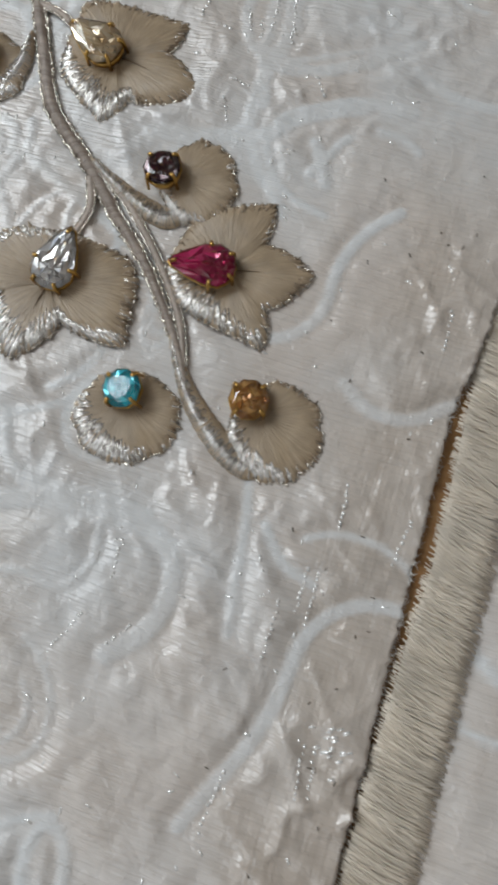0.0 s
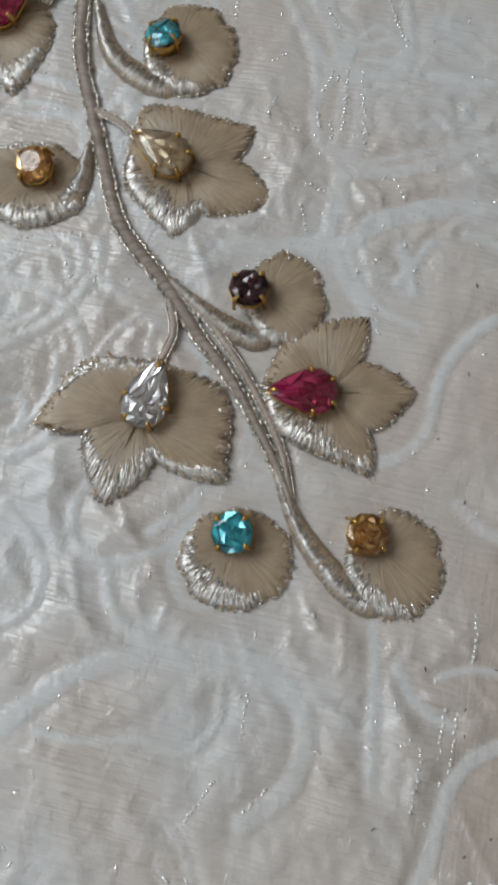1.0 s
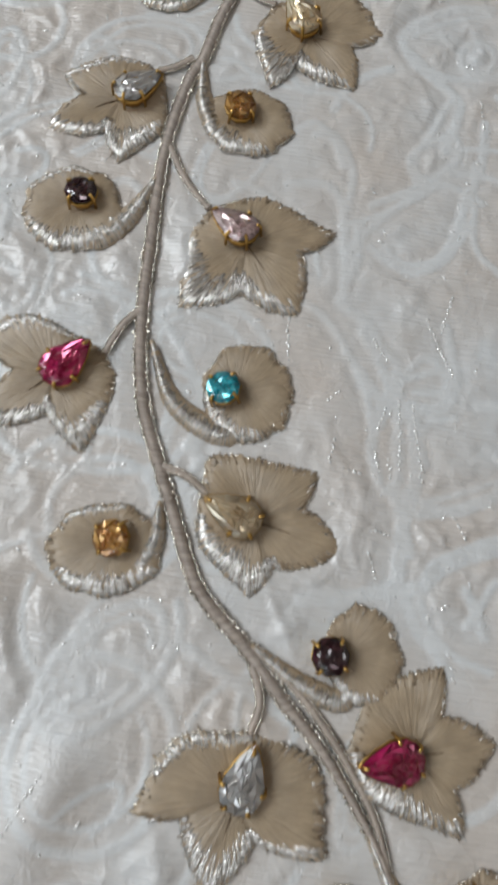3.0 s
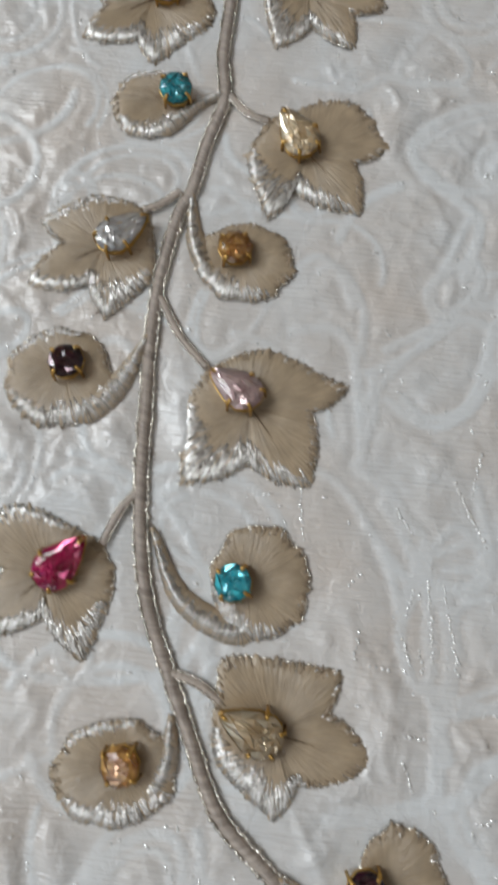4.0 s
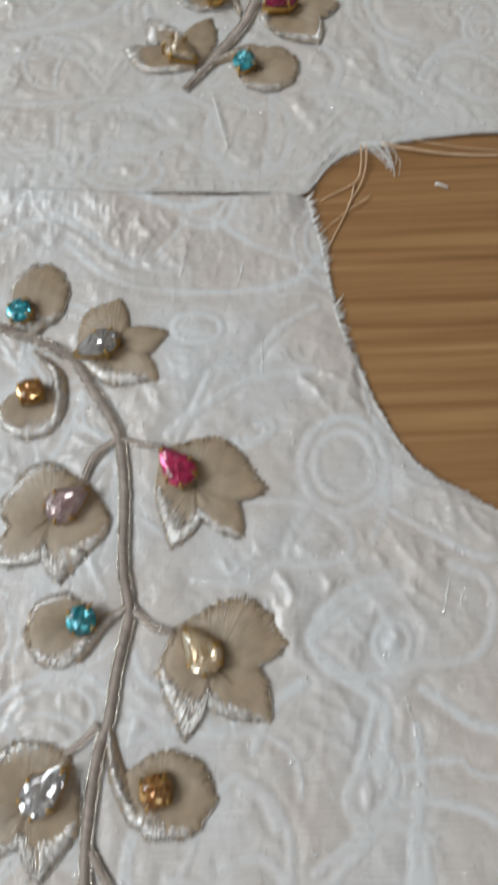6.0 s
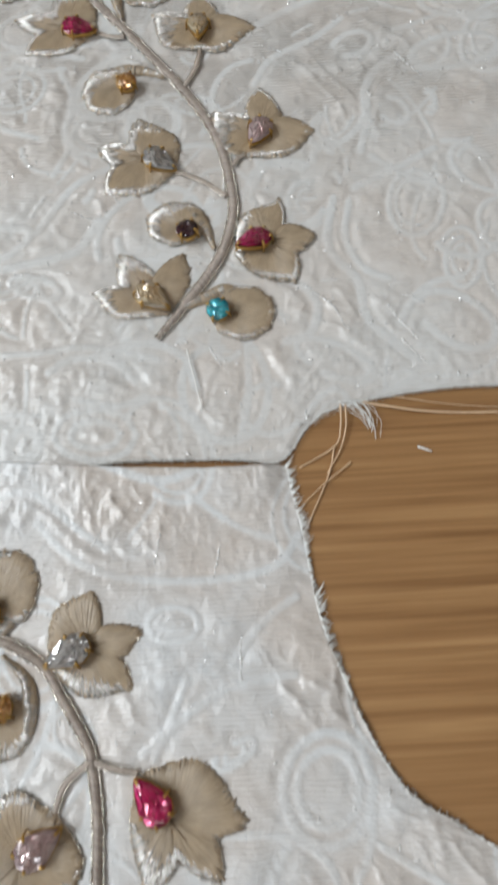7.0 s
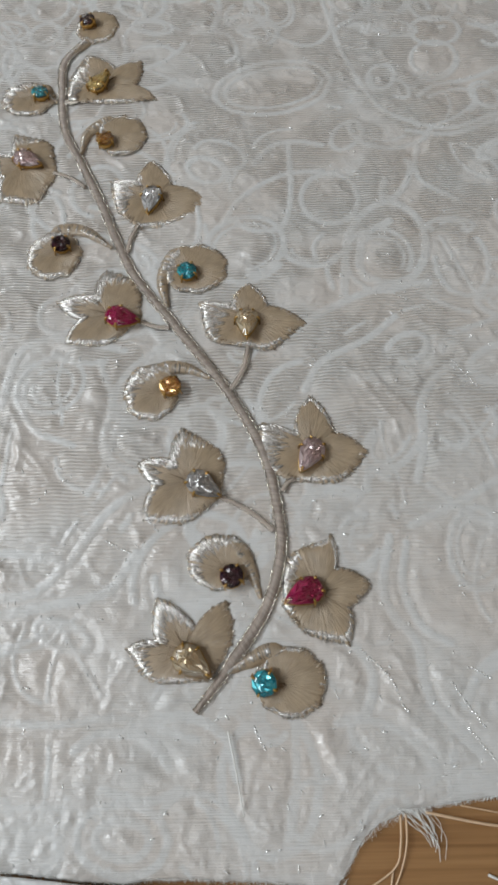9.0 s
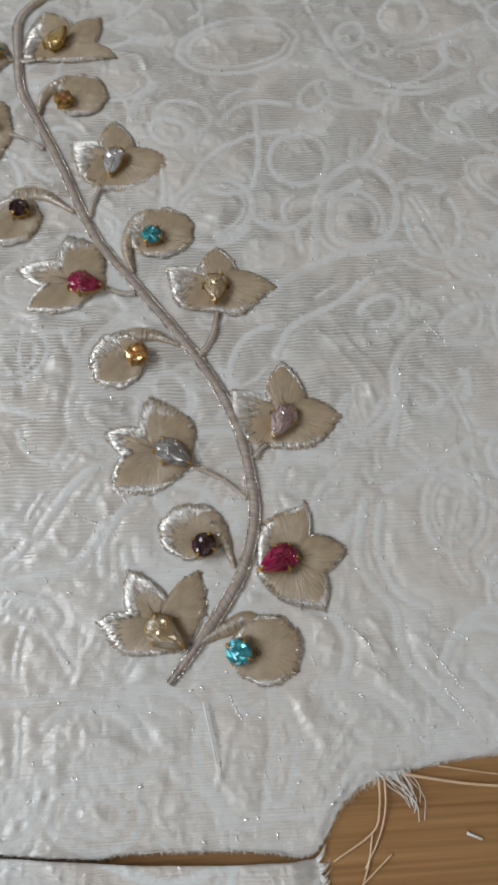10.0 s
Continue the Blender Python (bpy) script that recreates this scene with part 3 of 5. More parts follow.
def relief(x, y):
    """Height of the cloth over its resting plane, in millimetres, and the share of flat band."""
    d = sampled(x, y)
    band = np.clip((1.4 - d) / 0.7, 0, 1)
    band = band * band * (3 - 2 * band)
    pad = 1 - np.exp(-((np.maximum(d - 0.6, 0) / 2.2) ** 2))
    calm = np.clip((y - 330) / 120, 0, 1)
    rough = 0.75 + 0.2 * np.exp(-(((y - 262) / 60) ** 2)) + 0.45 * np.clip((40 - y) / 120, 0, 1)
    z = 0.3 * band + pad * (0.05 + 0.55 * N1(x, y, 8.0) + 0.36 * N3(y, x, 3.8)) * (1.0 - 0.5 * calm) * rough
    for ridge, (p, q, size, tall) in zip((N2, N3, N1), ((x + 0.6 * y, 0.5 * (y - 0.3 * x), 6.5, 0.62), (0.5 * (x - 0.4 * y), y + 0.5 * x, 5.5, 0.58), (0.8 * x, y + 0.2 * x, 3.6, 0.4))):
        crease = np.abs(ridge(p, q, size) - 0.5) * 2
        z += 1.35 * tall * rough * (1 - crease) ** 6 * (1 - 0.45 * calm) * (0.25 + 0.75 * pad) * np.clip(2.6 * N2(y, x, 24.0) - 0.8, 0.04, 1)
    crease = np.abs(N3(0.35 * x + 0.1 * y, y + 0.15 * x, 5.0) - 0.5) * 2
    z += 0.8 * (1 - crease) ** 6 * np.clip((y - 290) / 50, 0, 1) * (0.3 + 0.7 * pad) * np.clip(2 * N1(y, x, 30.0) - 0.3, 0.2, 1)
    # fine crumples where the cut edges meet
    near = np.exp(-(((y - 255) / 32) ** 2))
    z = z * (1 - 0.6 * near) + near * (0.4 * (1 - np.abs(N2(1.5 * x, y, 2.6) - 0.5) * 2) ** 4 + 0.18 * N1(x, y, 2.2)) * (0.35 + 0.65 * pad)
    z += 0.26 * (N3(x, y, 1.9) - 0.5) * (1 - 0.6 * band) * rough
    # one soft bulge beside the lower spray
    p, q = (x + 27.5) * 0.94 - (y + 28) * 0.34, (x + 27.5) * 0.34 + (y + 28) * 0.94
    z = z * (1 - 0.6 * np.exp(-((p / 7) ** 2) - (q / 13) ** 2)) + 2.8 * np.exp(-((p / 6.0) ** 2) - (q / 13) ** 2)
    i = np.clip((x - X0).astype(int), 0, held.shape[0] - 1)
    j = np.clip((y - Y0).astype(int), 0, held.shape[1] - 1)
    z = z * (1 - 0.8 * held[i, j]) + 1.2 * (N2(x, y, 38.0) - 0.5)
    return z - 0.1, band * (0.5 + 0.5 * np.clip(1.9 * N1(y, x, 13.0) - 0.35, 0, 1))


def cloth(name, x, y, lift, label, rim, mat):
    """A sheet over an n x m grid of places (millimetres); rim: which sides show a turned-down edge."""
    n, m = x.shape
    z, band = relief(x, y)
    z = np.maximum(z + lift, -0.95)
    x, y, z, band = (np.array(v) for v in (x, y, z, band))
    for side in rim:
        row = {"east": (-1, slice(None)), "south": (slice(None), 0), "north": (slice(None), -1), "west": (0, slice(None))}[side]
        axis = 0 if side in ("east", "west") else 1
        pad = lambda v, w: np.concatenate([v, w], axis) if side in ("east", "north") else np.concatenate([w, v], axis)  # noqa: E731
        e = lambda v: np.expand_dims(v[row], axis)  # noqa: E731
        x, y, z, band = pad(x, e(x)), pad(y, e(y)), pad(z, np.maximum(e(z) - 0.45, -1.15)), pad(band, e(band))
    n, m = x.shape
    idx = np.arange(n * m).reshape(n, m)
    quads = np.stack([idx[:-1, :-1], idx[1:, :-1], idx[1:, 1:], idx[:-1, 1:]], -1).reshape(-1, 4)
    me = bpy.data.meshes.new(name)
    me.vertices.add(n * m)
    me.vertices.foreach_set("co", (np.stack([x, y, z], -1) * MM).ravel())
    me.loops.add(quads.size)
    me.loops.foreach_set("vertex_index", quads.ravel())
    me.polygons.add(len(quads))
    me.polygons.foreach_set("loop_start", np.arange(0, quads.size, 4))
    me.polygons.foreach_set("use_smooth", np.ones(len(quads), bool))
    me.update(calc_edges=True)
    me.attributes.new("band", "FLOAT", "POINT").data.foreach_set("value", band.ravel())
    edge = np.clip((x - 52 + 5 * (N1(x, y, 11.0) - 0.5)) / 14, 0, 1) * (x < 79) * np.clip((30 - y) / 30, 0, 1) * (1 - 0.5 * band)
    me.attributes.new("selvedge", "FLOAT", "POINT").data.foreach_set("value", (0.75 * edge).ravel())
    me.materials.append(mat)
    me.validate()
    return tagged(new(name, me), label, "fabric", "cut brocade panels")


ragged = np.random.default_rng(3)
# lower panel: its east side runs straight, then turns in to the armhole curve
EAST = spline([(75.8, -150), (75.6, -95), (75.2, -64), (74.9, -45), (74.5, -25), (76.7, -4), (79, 60), (77, 125), (70, 150), (62.3, 157.3), (51.8, 164.5), (43, 170.5), (36.5, 180), (30, 197), (26.3, 210), (24.0, 229), (21.0, 246)], 0.5)
ys = np.arange(-150, 246.6, 0.6)
xe = np.interp(ys, EAST[:, 1], EAST[:, 0]) + ragged.uniform(-0.5, 0.5, len(ys)) * np.where(ys > 145, 1.1, 0.6)
u = np.linspace(0, 1, 330) ** 0.92
gx = -128 + u[:, None] * (xe + 128)[None, :]
gy = np.repeat(ys[None, :], 330, 0)
slope = np.interp(gx[:, -1], [-130, -52, -20, 0, 25], [9.5, 5.0, 1.6, 0.3, 0.0])[:, None]
gy = gy + slope * np.clip((gy - 225) / 21, 0, 1)
settle = -0.75 * np.exp(-(((xe[None, :] - gx) / 4.0) ** 2)) * np.clip((gy - 140) / 15, 0, 1)
fold = 1.7 * np.exp(-(((gy - slope - 246) / 5.5) ** 2))
lower_panel = cloth("brocade_panel", gx, gy, 0.2 + fold * np.clip((xe[None, :] - gx) / 6, 0.1, 1) + settle, "white puckered brocade panel with a frayed curved armhole edge", ("east", "north"), FABRIC)

# upper panel: its south edge rises into the other half of the armhole
SOUTH = spline([(-130, 257.4), (-96, 255.4), (-51.7, 251.6), (-30, 249.6), (-20.4, 250.1), (-1, 249.4), (10, 248.6), (17.5, 247.3), (22.1, 249.6), (28.6, 257.8), (36.3, 261.8), (49.8, 264), (64.7, 265.3), (80, 265.2), (158, 262)], 0.4)
xs = np.arange(-128, 157, 0.62)
yb = np.interp(xs, SOUTH[:, 0], SOUTH[:, 1]) + ragged.uniform(-0.2, 0.2, len(xs))
w = np.linspace(0, 1, 560) ** 1.12
gy = yb[:, None] + w[None, :] * (618 - yb)[:, None]
gx = np.repeat(xs[:, None], 560, 1)
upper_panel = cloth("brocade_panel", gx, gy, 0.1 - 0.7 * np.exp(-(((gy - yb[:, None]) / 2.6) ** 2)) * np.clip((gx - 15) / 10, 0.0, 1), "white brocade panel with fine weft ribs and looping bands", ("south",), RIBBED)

# third panel beside the straight edge, frayed towards it
ys = np.arange(-150, 60, 0.9)
xw = 84.6 + ragged.uniform(-0.3, 0.3, len(ys))
gx = xw[None, :] + np.linspace(0, 1, 80)[:, None] * (158 - xw)[None, :]
gy = np.repeat(ys[None, :], 80, 0)
side_panel = cloth("brocade_panel", gx, gy, -0.9 * np.exp(-(((gx - xw[None, :]) / 5.0) ** 2)), "white brocade panel with a fringed beige selvedge", ("west",), FABRIC)


def cloth_z(x, y):
    return float(relief(np.array([float(x)]), np.array([float(y)]))[0][0]) + 0.2


# ---- fringe and loose threads ----
fray = random.Random(5)
strands = []
for k in range(2000):
    y = -150 + 210 * k / 2000 + fray.uniform(-0.2, 0.2)
    gap = 0.25 + 1.2 * math.exp(-(((y + 46) / 17) ** 2))
    x0, x1 = 75.6 + gap + fray.uniform(-0.4, 0.5), 86.3 + fray.uniform(-0.5, 1.0)
    lean = -2.2 + fray.gauss(0, 1.0) + 1.3 * math.sin(y * 0.7) * math.sin(y * 0.23)
    arch = fray.uniform(0.0, 0.7)
    pts = [(x1, y, 0.3), (x1 * 0.6 + x0 * 0.4, y - lean * 0.3 + fray.uniform(-0.3, 0.3), 0.3 + arch), (x0, y - lean, -0.3 + fray.uniform(0, 0.4))]
    strands.append(tube(spline(pts, 2.0), fray.uniform(0.05, 0.15), 4, taper=0.4))
tagged(part("fringe", mesh_of("fringe", *joined(strands), FRINGE), side_panel, "dense beige yarn fringe"), kind="stuff")
strip = [(x * MM, y * MM, -0.0002) for y in np.arange(-150, 61, 3.0) for x in (76.6 + 1.2 * math.exp(-(((y + 46) / 17) ** 2)) + fray.uniform(-0.2, 0.2), 86)]
part("selvedge", mesh_of("selvedge", strip, [(2 * k, 2 * k + 1, 2 * k + 3, 2 * k + 2) for k in range(len(strip) // 2 - 1)], FRINGE), side_panel, "flat beige woven selvedge")

strands = []
y = 152.0
while y < 246:
    y += fray.uniform(0.3, 0.8)
    wild = 1.0 if y > 224 or 199 < y < 214 else 0.45 if y > 190 else 0.25
    lean, reach = fray.uniform(0.2, 1.5), fray.uniform(0.9, 2.6) * wild
    if fray.random() < 0.2:
        lean = fray.uniform(-1.0, 0.0)
    for hair in range(fray.randrange(2, 7)):
        v = y + fray.gauss(0, 0.3)
        x = float(np.interp(v, EAST[:, 1], EAST[:, 0])) - 0.4
        ln, a = reach * fray.uniform(0.6, 1.1), lean + fray.gauss(0, 0.12)
        strands.append(tube(spline([(x, v, cloth_z(x, v) - 0.75), (x + 0.25 + ln * 0.4, v + ln * 0.35 * a, -0.3), (x + 0.4 + ln, y + ln * a, fray.uniform(-0.9, -0.2))], 0.6), fray.uniform(0.09, 0.16), 4, taper=0.8))
for k in range(900):
    y = fray.uniform(-150, 60)
    x, ln = float(np.interp(y, EAST[:, 1], EAST[:, 0])) - 0.4, fray.uniform(0.4, 1.5)
    strands.append(tube([(x, y, cloth_z(x, y) - 0.1), (x + ln * 0.6, y + fray.gauss(0, 0.3), 0.1), (x + ln, y + fray.gauss(0, 0.5), -0.4)], fray.uniform(0.05, 0.1), 3, taper=0.7))
tagged(part("frayed_edge", mesh_of("frayed_edge", *joined(strands), WHITE_YARN), lower_panel, "short white yarn ends"), kind="stuff")
strands = []
for k in range(1500):
    x = fray.uniform(-100, 90)
    y = float(np.interp(x, SOUTH[:, 0], SOUTH[:, 1]))
    ln = fray.uniform(0.3, 1.1) * (1.6 if 28 < x < 45 else 0.8)
    a = fray.uniform(-0.5, 0.5)
    strands.append(tube(spline([(x, y + 0.4, 0.3), (x + ln * a, y - ln * 0.6, 0.2), (x + 1.4 * ln * a, y - ln, -0.3)], 0.5), fray.uniform(0.03, 0.08), 3, taper=0.6))
tagged(part("frayed_edge", mesh_of("frayed_edge", *joined(strands), WHITE_YARN), upper_panel, "short white yarn ends"), kind="stuff")


# short shiny floats of lurex in the weave
floats = []
for k in range(7000):
    x, y = fray.uniform(-75, 110), fray.uniform(-120, 560)
    if fray.random() > (0.75 if 0.7 < float(sampled(np.array([x]), np.array([y]))[0]) < 1.8 else 0.12):
        continue
    if y < 246 and x > float(np.interp(y, EAST[:, 1], EAST[:, 0])) - 1.5:
        continue
    if y >= 244 and y < float(np.interp(x, SOUTH[:, 0], SOUTH[:, 1])) + 1.5:
        continue
    a, ln = fray.choice((0.2, 1.5, 1.7, -0.5)) + fray.gauss(0, 0.35), fray.uniform(0.2, 0.75)
    dx, dy = ln * math.cos(a), ln * math.sin(a)
    floats.append(((x - dx, y - dy), (x, y), (x + dx, y + dy), fray.uniform(-0.05, 0.05), fray.uniform(0.1, 0.26)))


def glint_row(*points):
    """A dotted row of floats where a shiny weft comes up again and again."""
    line = spline(points, 0.85)
    for (x, y), (dx, dy) in zip(line, np.gradient(line, axis=0)):
        k = fray.uniform(0.15, 0.42)
        x, y = x + fray.gauss(0, 0.12), y + fray.gauss(0, 0.12)
        floats.append(((x - dx * k, y - dy * k), (x, y), (x + dx * k, y + dy * k), 0.0, fray.uniform(0.2, 0.34)))


glint_row((30.5, -59.1), (30.8, -65.4))
glint_row((28.5, -71.5), (25.3, -78.7))
glint_row((36, -71.2), (33.5, -74.9))
glint_row((14, 35.2), (17.2, 34.8))
glint_row((20.5, 24.7), (24.1, 24.5))
glint_row((33, 12.9), (35, 12.9))
glint_row((54, -60.7), (55, -59.7))
glint_row((12.2, 95.4), (13, 94.1))
glint_row((26.8, 67.7), (31.6, 59.3))
glint_row((16.7, 62.1), (19.3, 58.7))
glint_row((36.4, 28.1), (37.9, 26.1))
glint_row((20.6, 20.7), (22.6, 16.6))
glint_row((-34, -37.2), (-28.3, -23.8))
glint_row((20.6, 48.1), (19.7, 44.4))
glint_row((19.3, 40), (20.8, 35.7))
glint_row((22.2, 38.4), (23.2, 35.1))
glint_row((23, 50.1), (24.6, 36.9))
glint_row((25.8, 49.4), (27.4, 42.3), (28.8, 35.5))
glint_row((31.2, 73.5), (29.9, 65.6))
glint_row((-0.6, 63.3), (0.8, 54.9))
glint_row((29.9, 62.7), (32.8, 57.2))
glint_row((9.5, 48.2), (11.3, 50.1))
glint_row((11.7, 40.3), (11.3, 35.9))
glint_row((45.1, 145.1), (43, 138.1))
glint_row((48.8, 144.9), (46.2, 138))
glint_row((33.3, 121.7), (34.6, 115.3))
glint_row((-29.3, 227.7), (-26.5, 232.7))
glint_row((-17.7, 237.4), (-14.7, 240.8))
glint_row((-13.2, 223.6), (-11.7, 230.2))
glint_row((1.2, 219.6), (2.9, 226.1))
glint_row((7.1, 205), (6.7, 196))
glint_row((30.8, 298.8), (37.3, 291.9), (40.7, 284))
glint_row((16.5, 304.7), (28, 300.3))
glint_row((55.5, 280), (61.4, 272.5))
glint_row((52.9, 290.3), (59.7, 279.9))
glint_row((51.7, 407.9), (55.1, 405.6))
glint_row((21.2, 389.6), (29.9, 386.3))
glint_row((66.4, 382.4), (73.5, 372.4))
glint_row((2.6, 281), (5.3, 276))
glint_row((-26.3, 334.4), (-23, 331.1))
glint_row((-37, 328.2), (-30.5, 325))
glint_row((8.7, 336.8), (8.6, 332))
glint_row((57.7, 294.2), (63, 291.4))
for k in range(9):
    x = fray.uniform(54, 73)
    y = fray.uniform(-90, 0)
    glint_row((x, y), (x + fray.uniform(-1, 1), y - fray.uniform(3, 9)))
for k in range(22):
    x, y = 70.5 + fray.gauss(0, 1.5), -77 + fray.gauss(0, 1.8)
    floats.append(((x - 0.45, y - 0.25), (x, y), (x + 0.45, y + 0.25), fray.uniform(-0.1, 0.1), fray.uniform(0.16, 0.3)))
ends = np.array([q for f in floats for q in f[:3]])
tops = (relief(ends[:, 0], ends[:, 1])[0] + 0.13).reshape(-1, 3)
strands = []
for (a, b, c, tip, r), z in zip(floats, tops):
    strands.append(tube([(*a, z[0]), (*b, max(z[1], (z[0] + z[2]) / 2) + 0.05), (*c, z[2] + tip)], r, 6, flat=0.7))
LUREX = plain("clear_lurex", (0.92, 0.92, 0.91), 0.16, 0.4, 300.0, 0.05)
LUREX.node_tree.nodes["Principled BSDF"].inputs["Specular IOR Level"].default_value = 1.0
LUREX.node_tree.nodes["Principled BSDF"].inputs["IOR"].default_value = 1.8
tagged(new("lurex_floats", mesh_of("lurex_floats", *joined(strands), LUREX)), "short glinting white lurex floats in the brocade", "lurex", kind="stuff")


specks = []
for k in range(30):
    x, y = fray.uniform(47, 73), fray.uniform(-100, 22)
    g = float(relief(np.array([x]), np.array([y]))[0][0]) + 0.28
    a, ln = fray.uniform(0, 3.1), fray.uniform(0.15, 0.42)
    specks.append(tube([(x - ln * math.cos(a), y - ln * math.sin(a), g), (x, y, g + 0.06), (x + ln * math.cos(a), y + ln * math.sin(a), g)], fray.uniform(0.08, 0.13), 5, flat=0.6))
tagged(new("lint_specks", mesh_of("lint_specks", *joined(specks), plain("dark_lint", (0.15, 0.125, 0.10), 0.8))), "small dark lint specks caught in the brocade", "lint", kind="stuff")


def loose_thread(points, radius, mat, label):
    line = spline([(x, y, z) for x, y, z in points], 0.7)
    tagged(new("loose_thread", mesh_of("loose_thread", *tube(line, radius, 6, taper=0.3), mat)), label, "thread", "loose threads")


TAN = "pale tan loose thread lying on the wood"
loose_thread([(36.5, 262, 0.9), (36.0, 256, 0.4), (34.0, 251, -0.4), (24.5, 245.8, -0.6)], 0.24, TAN_YARN, TAN)
loose_thread([(37.8, 262, 0.9), (37.4, 256, 0.3), (35.4, 250, -0.5), (31.5, 244, -0.7)], 0.23, TAN_YARN, TAN)
loose_thread([(37.8, 246.5, -0.5), (31, 241.6, -0.2), (24.4, 236.2, -0.6)], 0.17, TAN_YARN, TAN)
loose_thread([(34.0, 251, -0.7), (31.8, 243.6, -0.6), (25.6, 231.5, -0.7)], 0.22, TAN_YARN, TAN)
loose_thread([(42.5, 262.4, 0.6), (59.3, 259.2, -0.5), (77, 257.9, -0.7), (98, 258, -0.7)], 0.34, TAN_YARN, TAN)
loose_thread([(51, 263.6, 0.3), (65.4, 260.9, -0.7), (80, 259, -0.8)], 0.16, TAN_YARN, TAN)
loose_thread([(-3.8, 280.5, 1.2), (-1.9, 271.5, 1.1), (-0.2, 262.4, 1.0)], 0.22, WHITE_YARN, "pale loose thread lying on the brocade")
for k in range(16):
    q, w = fray.gauss(0, 0.9), fray.gauss(0, 1.0)
    far = fray.uniform(0.45, 1.0)
    loose_thread([(36 + k * 0.45, 263.2, 0.7), (39.5 + k * 0.3 + q, 260.4 + w, 0.5), (39.5 + 5.0 * far + q + 0.15 * k, 260.4 - 3.6 * far + w, 0.1), (40 + 6.4 * far + q * 0.5, 261 - 9.0 * far + w, -0.6)], fray.uniform(0.07, 0.14), WHITE_YARN, "white frayed thread hanging over the cut edge")
loose_thread([(55.6, 249.6, -0.6), (57.3, 248.9, -0.5), (59.0, 248.1, -0.7)], 0.35, WHITE_YARN, "short shiny white thread end on the wood")


# ---- gemstones in gold claw settings ----
def facet_mesh(name, rings, cap, mat, uneven=0.0):
    """Flat facets between rings of points, split apart so that each is an island."""
    verts, faces = [], []

    def face(pts):
        faces.append(tuple(range(len(verts), len(verts) + len(pts))))
        verts.extend(pts)

    for lo, hi in zip(rings, rings[1:]):
        n = len(lo)
        lo = [(x, y, z + uneven * MM * (-1) ** k) for k, (x, y, z) in enumerate(lo)]
        hi = [(x, y, z - uneven * MM * (-1) ** k) for k, (x, y, z) in enumerate(hi)]
        for k in range(n):
            a, b, c, d = lo[k], lo[(k + 1) % n], hi[k], hi[(k + 1) % n]
            if k % 2 == 0:
                face([a, b, d]), face([a, d, c])
            else:
                face([a, b, c]), face([b, d, c])
    if cap:
        face(rings[-1])
    return mesh_of(name, verts, faces, mat, False)


def pear_ring(r, long, n, z, turn=0.0):
    """Outline of a pear: a circle of radius r drawn out to a point at -x, long from its centre."""
    out = []
    for k in range(n):
        a = 2 * math.pi * (k + turn) / n
        c, s = math.cos(a), math.sin(a)
        x = r * c if c > 0 else long * c
        y = r * s * (1 - 0.55 * max(0, -c) ** 1.5)
        out.append((x * MM, y * MM, z * MM))
    return out


def prong(x, y, ang, z0, z1):
    line = [(x + 0.35 * math.cos(ang), y + 0.35 * math.sin(ang), z0), (x + 0.45 * math.cos(ang), y + 0.45 * math.sin(ang), (z0 + z1) / 2), (x, y, z1), (x - 0.75 * math.cos(ang), y - 0.75 * math.sin(ang), z1 + 0.25)]
    return tube(spline(line, 0.4), 0.34, 6, flat=0.8)


stitch = random.Random(11)
STONE_MESHES = {}


